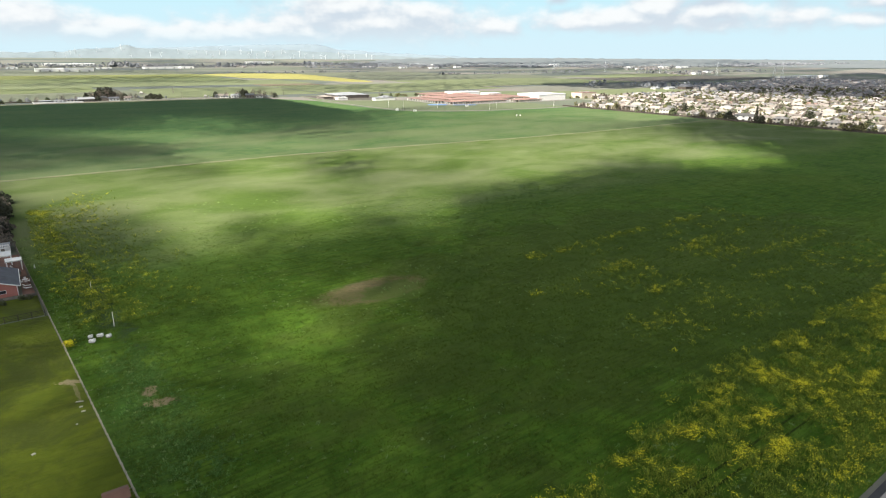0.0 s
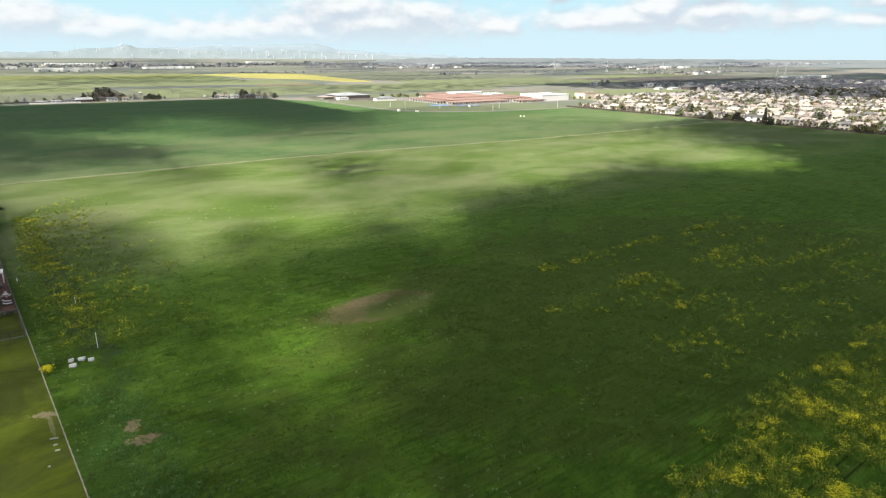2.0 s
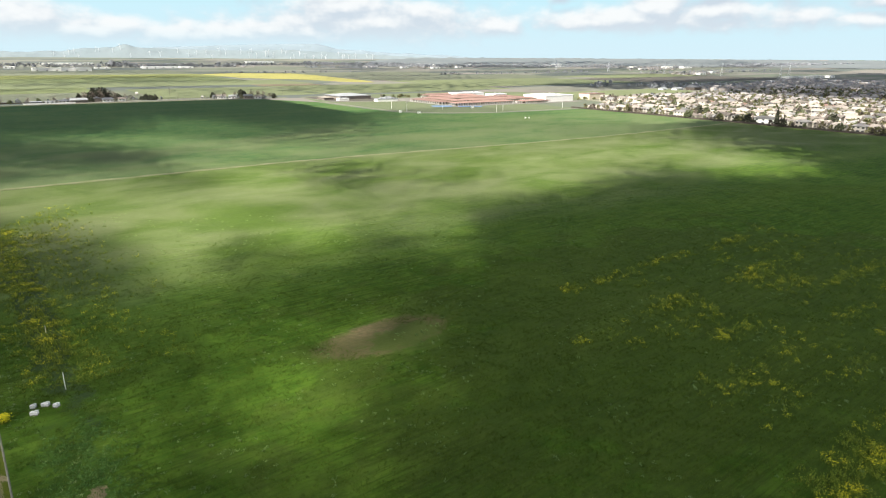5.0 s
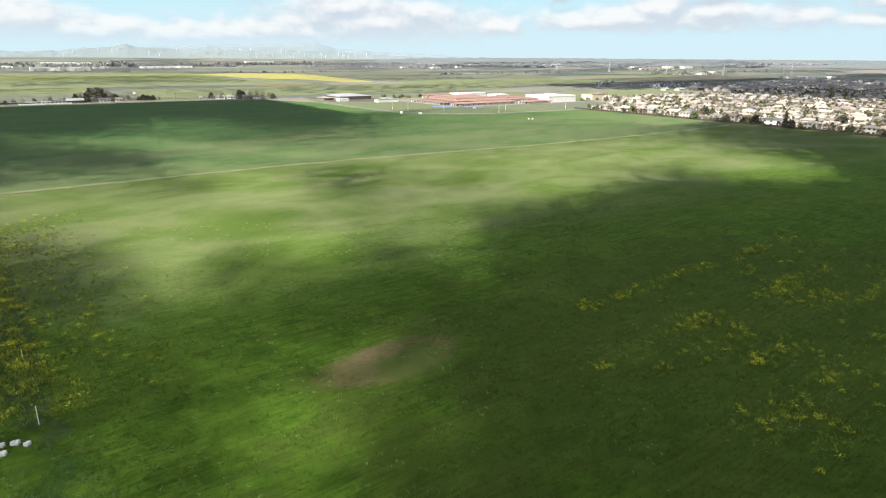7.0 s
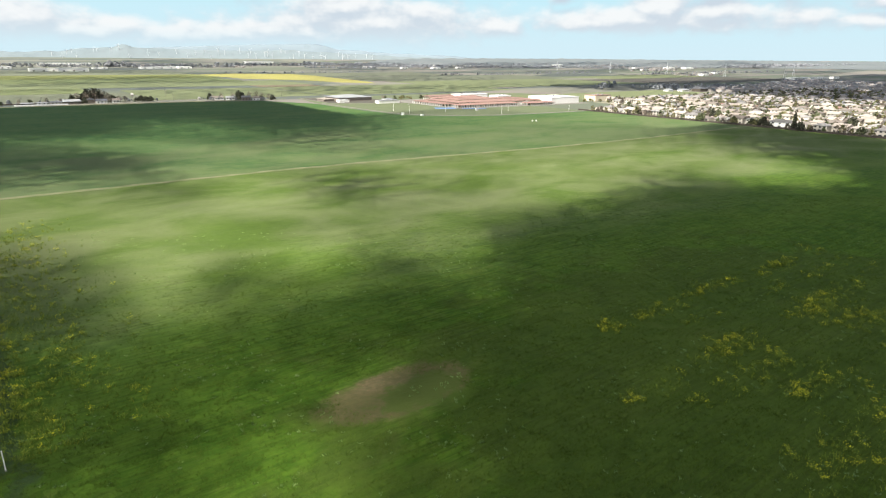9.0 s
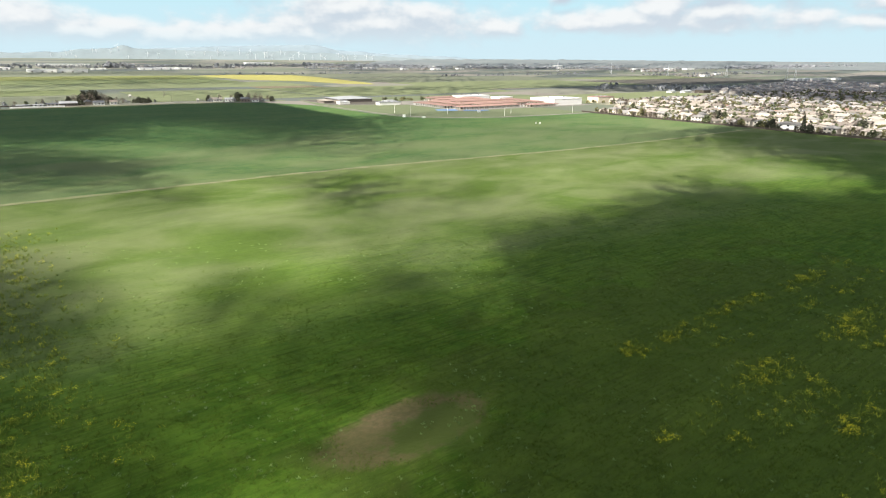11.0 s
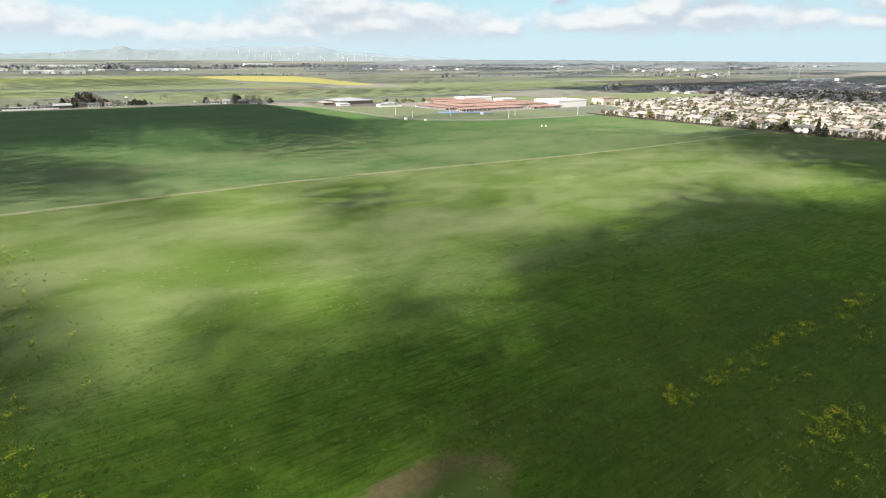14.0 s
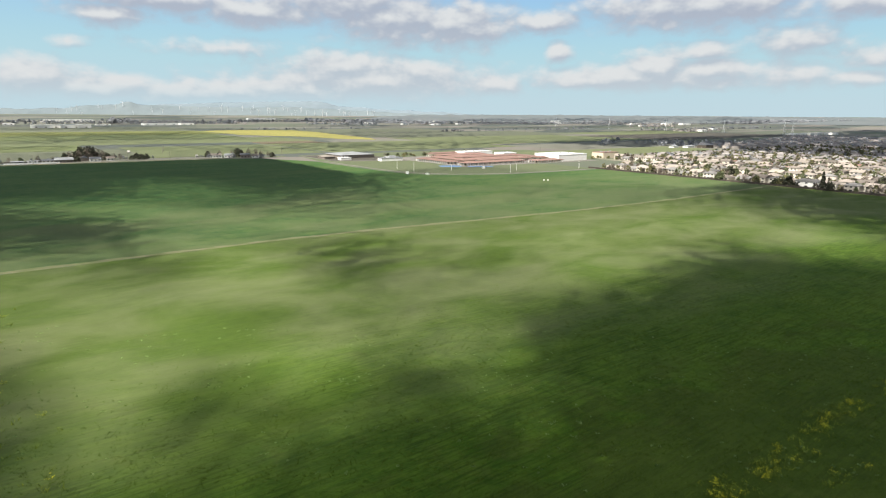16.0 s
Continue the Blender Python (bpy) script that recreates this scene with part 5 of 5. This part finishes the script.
CUMULUS_HIGH = [
    (1.0, 7.9, 5.0, 1.7, 1.0), (-4.5, 8.3, 5.5, 1.9, 1.0), (-9.0, 9.6, 6.0, 1.6, 1.0), (-16.5, 8.7, 5.0, 1.2, 1.0), (-23.5, 9.2, 7.5, 1.0, 1.0), (-28.0, 7.6, 2.6, 0.7, 1.0),
    (-31.0, 5.4, 0.9, 0.35, 0.5), (9.0, 8.1, 2.8, 0.8, 0.9), (10.3, 5.5, 1.0, 0.8, 1.0), (21.7, 9.0, 8.0, 1.7, 1.0), (34.0, 8.6, 3.6, 1.1, 1.0), (29.0, 5.9, 2.5, 1.1, 0.62),
    (21.6, 5.3, 4.2, 0.7, 0.62), (-19.2, 5.5, 4.0, 0.5, 0.45), (0.0, 12.5, 60.0, 1.6, 0.9),
]


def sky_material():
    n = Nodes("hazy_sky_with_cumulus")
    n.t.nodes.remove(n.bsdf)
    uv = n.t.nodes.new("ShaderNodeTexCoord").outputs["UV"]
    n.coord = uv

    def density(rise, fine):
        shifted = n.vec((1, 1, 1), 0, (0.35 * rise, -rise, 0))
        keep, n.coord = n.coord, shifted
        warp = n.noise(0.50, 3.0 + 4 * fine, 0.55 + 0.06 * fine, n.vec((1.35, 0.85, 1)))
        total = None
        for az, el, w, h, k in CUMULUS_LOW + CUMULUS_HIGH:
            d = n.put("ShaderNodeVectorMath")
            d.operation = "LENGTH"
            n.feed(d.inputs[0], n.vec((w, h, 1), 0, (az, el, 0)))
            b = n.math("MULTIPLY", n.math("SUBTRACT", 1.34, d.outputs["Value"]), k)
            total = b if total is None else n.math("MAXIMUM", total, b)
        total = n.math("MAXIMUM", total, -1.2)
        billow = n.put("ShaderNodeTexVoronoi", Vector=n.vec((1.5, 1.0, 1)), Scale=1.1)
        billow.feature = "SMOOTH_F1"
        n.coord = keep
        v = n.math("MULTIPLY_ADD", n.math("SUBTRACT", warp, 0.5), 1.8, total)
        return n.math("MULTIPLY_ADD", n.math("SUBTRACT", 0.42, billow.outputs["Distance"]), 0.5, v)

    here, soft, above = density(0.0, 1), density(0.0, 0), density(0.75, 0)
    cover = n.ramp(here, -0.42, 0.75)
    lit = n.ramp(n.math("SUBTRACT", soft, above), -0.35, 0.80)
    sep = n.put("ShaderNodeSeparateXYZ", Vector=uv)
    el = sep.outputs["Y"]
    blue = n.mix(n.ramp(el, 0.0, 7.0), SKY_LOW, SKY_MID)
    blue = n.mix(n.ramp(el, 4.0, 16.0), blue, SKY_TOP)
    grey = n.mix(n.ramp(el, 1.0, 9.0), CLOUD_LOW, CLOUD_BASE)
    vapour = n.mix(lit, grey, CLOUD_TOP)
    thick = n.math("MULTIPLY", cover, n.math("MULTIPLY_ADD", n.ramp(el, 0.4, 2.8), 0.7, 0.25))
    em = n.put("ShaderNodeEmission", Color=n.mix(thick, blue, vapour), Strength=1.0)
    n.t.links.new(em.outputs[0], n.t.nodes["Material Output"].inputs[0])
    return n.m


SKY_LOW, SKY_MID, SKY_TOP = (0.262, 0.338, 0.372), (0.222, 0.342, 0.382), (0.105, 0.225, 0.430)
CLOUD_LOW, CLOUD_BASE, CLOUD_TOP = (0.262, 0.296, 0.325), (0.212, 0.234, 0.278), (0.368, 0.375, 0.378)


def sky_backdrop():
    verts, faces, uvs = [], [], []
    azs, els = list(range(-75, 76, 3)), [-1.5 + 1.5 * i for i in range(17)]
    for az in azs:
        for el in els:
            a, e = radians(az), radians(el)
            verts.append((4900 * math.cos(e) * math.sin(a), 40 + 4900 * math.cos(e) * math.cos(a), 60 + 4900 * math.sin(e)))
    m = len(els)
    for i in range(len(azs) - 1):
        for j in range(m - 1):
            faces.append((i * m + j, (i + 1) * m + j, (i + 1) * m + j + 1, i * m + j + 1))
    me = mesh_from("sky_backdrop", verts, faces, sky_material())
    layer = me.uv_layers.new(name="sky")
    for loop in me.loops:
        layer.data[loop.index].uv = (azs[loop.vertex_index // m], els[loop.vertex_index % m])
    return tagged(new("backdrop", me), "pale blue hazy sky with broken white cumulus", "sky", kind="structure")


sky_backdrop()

# ---- plants of the field ----
# rows of self-sown mustard: v, half breadth, strength, first u
MUSTARD_ROWS = ((129, 2.4, 0.30, 131), (119, 1.8, 0.07, 150), (107, 3.0, 0.16, 110), (97, 3.0, 0.10, 118), (89, 3.0, 0.14, 138), (77, 4.0, 0.07, 112), (66, 4.0, 0.06, 104))


def mustard_stand(x, y):
    """How densely mustard plants stand, leaf and stem."""
    u, v = guv(x, y)
    clump = noise.noise((u / 7.0, v / 4.5, 1.0)) + 0.4 * noise.noise((u / 1.8, v / 1.4, 4.0))
    broad = noise.noise((u / 22, v / 14, 7.0))
    d = 0.0
    if 34 < u < 240:
        edge = 52 + 5 * noise.noise((u / 14, 0, 0)) + (4 if u > 90 else -1)
        if v < edge:
            d = min(1, (edge - v) / 4) * min(1, (u - 34) / 12) * (0.34 + 0.60 * clump + 0.50 * broad)
        for row, half, w, start in MUSTARD_ROWS:
            if abs(v - row) < half * 2.5 and u > start - 4:
                d = max(d, w * math.exp(-((v - row) / half) ** 2) * (0.45 + 0.7 * clump + 1.5 * broad + 0.6 * noise.noise((u / 1.1, v / 1.1, 9.0))))
    if 0 < u < 42 and 150 < v < 345:
        off = u - fence_u(v)
        bed = 0.85 * math.exp(-((off - 11) / 5.0) ** 2) + 0.2 * math.exp(-((off - 22) / 11) ** 2)
        row = noise.noise((u / 9, v / 1.1, 6.0))
        d = max(d, bed * (0.30 + 0.25 * clump + 0.25 * broad + 0.45 * row))
    if 200 < v < 356:
        d = max(d, 0.35 * noise.noise((u / 9, v / 1.6, 3.0)) + 0.6 * broad - 0.62)
    return d


def mustard_bloom(x, y):
    """How much of the mustard is in full flower."""
    u, v = guv(x, y)
    heads = noise.noise((u / 8.0, v / 3.0, 11.0)) + 0.5 * noise.noise((u / 1.6, v / 1.2, 14.0))
    return max(0.06, min(1, 1.7 * (heads - 0.10))) if v < 62 else max(0.04, min(0.5, 0.05 + 0.75 * heads)) if u < 45 else max(0.10, min(0.6, 0.2 + 0.7 * heads))


def scatter(count, x0, x1, y0, y1, density, seed):
    r = random.Random(seed)
    out, tries = [], 0
    while len(out) < count and tries < count * 12:
        tries += 1
        x, y = r.uniform(x0, x1), r.uniform(y0, y1)
        if abs(x) > 0.80 * y + 8:
            continue
        if r.random() < density(x, y):
            out.append((x, y))
    return out


def blades(name, places, material, label, seed, high, wide, per, spread, lean=0.5, base=0.06):
    """Upright leaf blades round each place, as single triangles."""
    q = np.random.default_rng(seed)
    p = np.repeat(np.array(places), per, axis=0)
    n = len(p)
    a = q.uniform(0, 2 * np.pi, n)
    foot = p + spread * q.normal(0, 1, (n, 2))
    h = high * q.uniform(0.5, 1.2, n)
    w = wide * q.uniform(0.6, 1.3, n)
    tilt = lean * q.normal(0, 1, (n, 2)) * h[:, None]
    side = np.stack((np.cos(a), np.sin(a)), 1) * w[:, None]
    v = np.zeros((n, 3, 3))
    v[:, 0, :2], v[:, 1, :2], v[:, 2, :2] = foot - side, foot + side, foot + tilt
    v[:, :2, 2], v[:, 2, 2] = base - 0.03, base + h
    me = bpy.data.meshes.new(name)
    me.vertices.add(n * 3)
    me.vertices.foreach_set("co", v.ravel())
    me.loops.add(n * 3)
    me.loops.foreach_set("vertex_index", np.arange(n * 3, dtype=np.int32))
    me.polygons.add(n)
    me.polygons.foreach_set("loop_start", np.arange(0, n * 3, 3, dtype=np.int32))
    me.update(calc_edges=True)
    me.validate()
    me.materials.append(material)
    return tagged(new(name, me), label, "plants", kind="stuff")


def blossoms(name, places, material, label, seed, low, high, size, per, spread):
    """Small flower heads: a tilted four-sided tuft each."""
    q = np.random.default_rng(seed)
    p = np.repeat(np.array(places), per, axis=0)
    n = len(p)
    c = np.concatenate((p + spread * q.normal(0, 1, (n, 2)), q.uniform(low, high, (n, 1))), 1)
    a = q.uniform(0, 2 * np.pi, n)
    s = size * q.uniform(0.6, 1.3, n)
    v = np.zeros((n, 4, 3))
    for k in range(4):
        b = a + k * np.pi / 2
        v[:, k] = c + np.stack((np.cos(b) * s, np.sin(b) * s, q.uniform(-0.5, 0.5, n) * s), 1)
    f = (np.arange(n)[:, None] * 4 + np.array((0, 1, 2, 3)))
    me = mesh_from(name, v.reshape(-1, 3).tolist(), f.tolist(), material)
    return tagged(new(name, me), label, "flowers", kind="stuff")


def in_crop(x, y):
    u, v = guv(x, y)
    return fence_u(v) + 0.8 < u < 612 and 22.5 < v < 348


def grass_density(x, y):
    if not in_crop(x, y) or math.hypot((x + 18) / 13, (y - 151) / 8) < 1:
        return 0.0
    return min(1, (130 / max(60, y)) ** 1.7) * max(0.0, min(1, (250 - guv(x, y)[1]) / 90)) * (0.6 + 0.7 * noise.noise((x / 6, y / 4, 0.0)))


def weed_density(x, y):
    if not in_crop(x, y):
        return 0.0
    u, v = guv(x, y)
    d = 0.10 + 0.5 * noise.noise((x / 16, y / 11, 5.0))
    if u < fence_u(v) + 9:
        d += 0.35 + 0.6 * noise.noise((u / 4, v / 7, 2.0))
    return d * min(1, (140 / max(60, y)) ** 2)


def nettle_density(x, y):
    """A lush strip of dark broadleaf weeds beside the fence."""
    a, b = Vector((-66, 112)), Vector((-37, 77))
    f = max(0, min(1, (Vector((x, y)) - a).dot(b - a) / (b - a).length_squared))
    d = (Vector((x, y)) - a.lerp(b, f)).length
    return math.exp(-(d / 4.2) ** 2) * (0.55 + 1.2 * noise.noise((x / 2.5, y / 2.5, 3.0))) if in_crop(x, y) and min(math.hypot(x + 55.8, y - 99.2), math.hypot(x + 51.8, y - 95.6)) > 2.2 else 0.0


blades("nettle_patch", scatter(1500, -75, -25, 58, 125, nettle_density, 92), M_NETTLE, "lush blue-green weeds in a strip by the fence", 93, 0.30, 0.11, 9, 0.26, 0.9)
mustard = [p for p in scatter(46000, -170, 200, 58, 330, mustard_stand, 81) if in_crop(*p)]
r = random.Random(80)
full_bloom = [p for p in mustard if r.random() < mustard_bloom(*p)]
blades("mustard_stems", mustard, M_STEM, "green stems and leaves of flowering wild mustard", 82, 0.75, 0.085, 7, 0.32, 0.45)
blossoms("mustard_buds", mustard, M_BUD, "thin yellow-green opening heads of wild mustard", 79, 0.35, 0.9, 0.060, 8, 0.36)
blossoms("mustard_flowers", full_bloom, M_BLOSSOM, "yellow blossom heads of wild mustard", 83, 0.45, 1.1, 0.074, 22, 0.42)
bush = [(-81.9 + 0.4 * math.sin(k * 2.4) * (k / 60), 117.2 + 0.4 * math.cos(k * 2.4) * (k / 60)) for k in range(60)]
blades("mustard_bush_stems", bush, M_STEM, "stems of a mustard bush at the fence", 84, 1.2, 0.08, 4, 0.35, 0.25)
blossoms("mustard_bush_flowers", bush, M_BLOSSOM, "dense yellow mustard bush at the fence", 85, 0.4, 1.4, 0.13, 10, 0.42)
blades("grass_tufts", scatter(75000, -190, 230, 58, 330, grass_density, 86), M_GRASS, "green grass tufts of the crop", 87, 0.34, 0.055, 5, 0.22, 0.6)
blades("broadleaf_weeds", scatter(2300, -150, 160, 58, 260, weed_density, 88), M_WEED, "pale broadleaf weeds among the crop", 89, 0.30, 0.14, 9, 0.20, 0.55)
blades("paddock_grass", scatter(9000, -110, -30, 58, 170, lambda x, y: 0.0 if guv(x, y)[0] > fence_u(guv(x, y)[1]) - 0.3 or guv(x, y)[1] > 164 else 0.4, 90), M_PADDOCK, "short paddock grass tufts", 91, 0.12, 0.05, 4, 0.3, 0.8)

# ---- broken cumulus overhead ----
# breaks (+) and thicker parts (-) of the cloud, by where their light falls: x, y, half widths, turn, strength
BREAKS_NEAR = [
    (-71, 94, 35, 17, 101, 0.38), (78, 112, 90, 80, 61, 0.06), (-36, 123, 13, 13, 126, 0.24), (-31, 126, 42, 6, 115, 0.14), (-23, 151, 24, 14, 91, 0.30), (-70, 172, 63, 8, 124, 0.15), (-55, 194, 26, 16, 30, 0.19), (-126, 177, 34, 10, 156, 0.08), (-89, 212, 24, 10, 100, 0.44),
    (-5, 221, 33, 10, 119, 0.17), (-85, 229, 55, 11, 140, -0.26), (-55, 230, 44, 11, 104, 0.21), (-105, 233, 23, 12, 140, 0.43), (-50, 235, 27, 11, 75, 0.27), (-68, 239, 19, 11, 141, 0.30), (-153, 247, 30, 21, 146, 0.21), (-120, 260, 54, 17, 164, 0.24),
]
BREAKS_MIDDLE = [
    (-5, 261, 22, 12, 88, 0.28), (-148, 289, 68, 33, 169, 0.40), (-152, 298, 90, 16, 135, 0.19), (-99, 319, 60, 17, 94, 0.30), (163, 327, 18, 30, 104, -0.28), (48, 329, 44, 16, 34, 0.36), (-24, 330, 41, 16, 94, 0.25), (-232, 332, 90, 20, 125, 0.19),
    (-106, 340, 87, 17, 133, 0.34), (2, 353, 47, 17, 63, -0.12), (-171, 361, 68, 25, 53, 0.23), (20, 365, 56, 33, 73, 0.26), (-128, 377, 66, 31, 111, 0.18), (132, 392, 90, 20, 56, -0.13), (194, 394, 45, 22, 64, 0.44), (87, 399, 90, 35, 41, 0.33),
]
BREAKS_FAR = [
    (-125, 401, 64, 21, 88, -0.05), (152, 416, 46, 36, 86, 0.27), (-72, 419, 90, 25, 159, 0.17), (-61, 428, 90, 64, 93, 0.25), (11, 448, 80, 31, 106, 0.04), (175, 450, 90, 30, 82, 0.27), (-154, 454, 57, 24, 120, -0.08), (85, 467, 90, 48, 78, 0.24),
    (-249, 481, 90, 28, 161, 0.48), (21, 502, 87, 117, 92, 0.37), (-237, 576, 90, 42, 129, 0.48), (-26, 613, 90, 52, 97, 0.22), (139, 674, 90, 55, 71, 0.21), (180, 691, 90, 39, 90, 0.21), (23, 723, 90, 145, 25, 0.37), (102, 764, 90, 134, 75, 0.41),
]


def spot(p, x, y):
    a = radians(p[4])
    dx, dy = x - p[0], y - p[1]
    return p[5] * math.exp(-0.5 * (((dx * math.cos(a) + dy * math.sin(a)) / p[2]) ** 2 + ((-dx * math.sin(a) + dy * math.cos(a)) / p[3]) ** 2))


def thickness(passed):
    """Size of the cloud puffs that let this part of the sun through between them."""
    return float(np.interp(passed, (0.0, 0.006, 0.018, 0.05, 0.13, 0.245, 0.42, 0.71, 1.0), (0.8, 0.7, 0.6, 0.5, 0.4, 0.3, 0.2, 0.1, 0.0)))


def cover(x, y):
    """How much cloud stands between the sun and a place on the ground."""
    u, v = guv(x, y)
    s = sum(spot(g, x, y) for g in BREAKS_NEAR + BREAKS_MIDDLE + BREAKS_FAR)
    s = min(1, max(0, s))
    s = max(0, s - 0.06) / 0.92
    s = 0.25 * s + 0.75 * s * s * (3 - 2 * s)
    s += 0.22 * noise.fractal((u / 55, v / 24, 1.5), 1.0, 2.0, 4) * s * (1.05 - s)
    if u > 600:
        s = max(s, min(1, (u - 600) / 50))
    if u > 470 and v > 372:
        s = max(s, min(1, (u - 470) / 70) * min(1, (v - 372) / 20))
    if v > 620 and u > 340:
        s = max(s, min(1, (v - 620) / 60))
    if v > 955:
        s = max(s, 0.75)
    s = min(1, max(0, s))
    # the eye sees steps of light by their root
    passed = ((60 + 95 * s) ** 2.2 - 60 ** 2.2) / (155 ** 2.2 - 60 ** 2.2)
    return thickness(passed)


def far_cover(x, y):
    """Looser cloud over the valley floor, and a dark bank over the far town."""
    u, v = guv(x, y)
    if v < 660 and u < 1060:
        return 0.0
    c = 0.10 + 0.26 * noise.noise((u / 700, v / 260, 3.0)) + 0.10 * noise.noise((u / 200, v / 90, 8.0))
    if u > 1050 and v < 1150:
        c = max(c, min(0.48, (u - 1050) / 160))
    if 380 < u < 830 and v < 960 or 680 < v < 870 and u < 1230:
        c = 0.0
    if 560 < u < 880 and 1450 < v < 2300:
        c *= 0.3
    return min(1, max(0, c))


def cloud(name, x0, x1, y0, y1, step, density, label, height=1500.0):
    shift = SUN_TO * (height / SUN_TO.z)
    bm = bmesh.new()
    bmesh.ops.create_icosphere(bm, subdivisions=1, radius=1)
    base = np.array([v.co[:] for v in bm.verts])
    tri = np.array([[v.index for v in f.verts] for f in bm.faces])
    bm.free()
    r = random.Random(11)
    verts, faces, k = [], [], 0
    y = y0
    while y < y1:
        x = x0
        while x < x1:
            px, py = x + r.uniform(-0.3, 0.3) * step, y + r.uniform(-0.3, 0.3) * step
            d = density(px, py)
            if d > 0.03:
                size = step * 0.92 * math.sqrt(d)
                lift = shift.z + 30 * noise.noise((px / 90, py / 90, 2)) + r.uniform(-15, 15)
                c = np.array((px, py, 0)) + np.array(SUN_TO) * (lift / SUN_TO.z)
                verts.append(base * (size * np.array((1, 1, 0.7))) + c)
                faces.append(tri + k)
                k += len(base)
            x += step
        y += step
    me = mesh_from(name, np.concatenate(verts).tolist(), np.concatenate(faces).tolist(), M_CLOUD)
    return tagged(new(name, me), label, "cloud", kind="stuff")


M_CLOUD = surface("cloud_vapour", (0.9, 0.9, 0.9), (0.85, 0.85, 0.87), 0.05, 0.01, 1.0, 0.0)
cloud("cumulus_cloud", -330, 330, -60, 330, 5.0, cover, "broken white cumulus cloud drifting high over the near field", 750.0)
cloud("cumulus_cloud", -760, 520, 330, 985, 7.5, cover, "broken white cumulus cloud drifting high over the far fields", 750.0)
cloud("cumulus_cloud", -1900, 1900, 990, 4100, 36.0, far_cover, "broken white cumulus clouds drifting high over the valley")
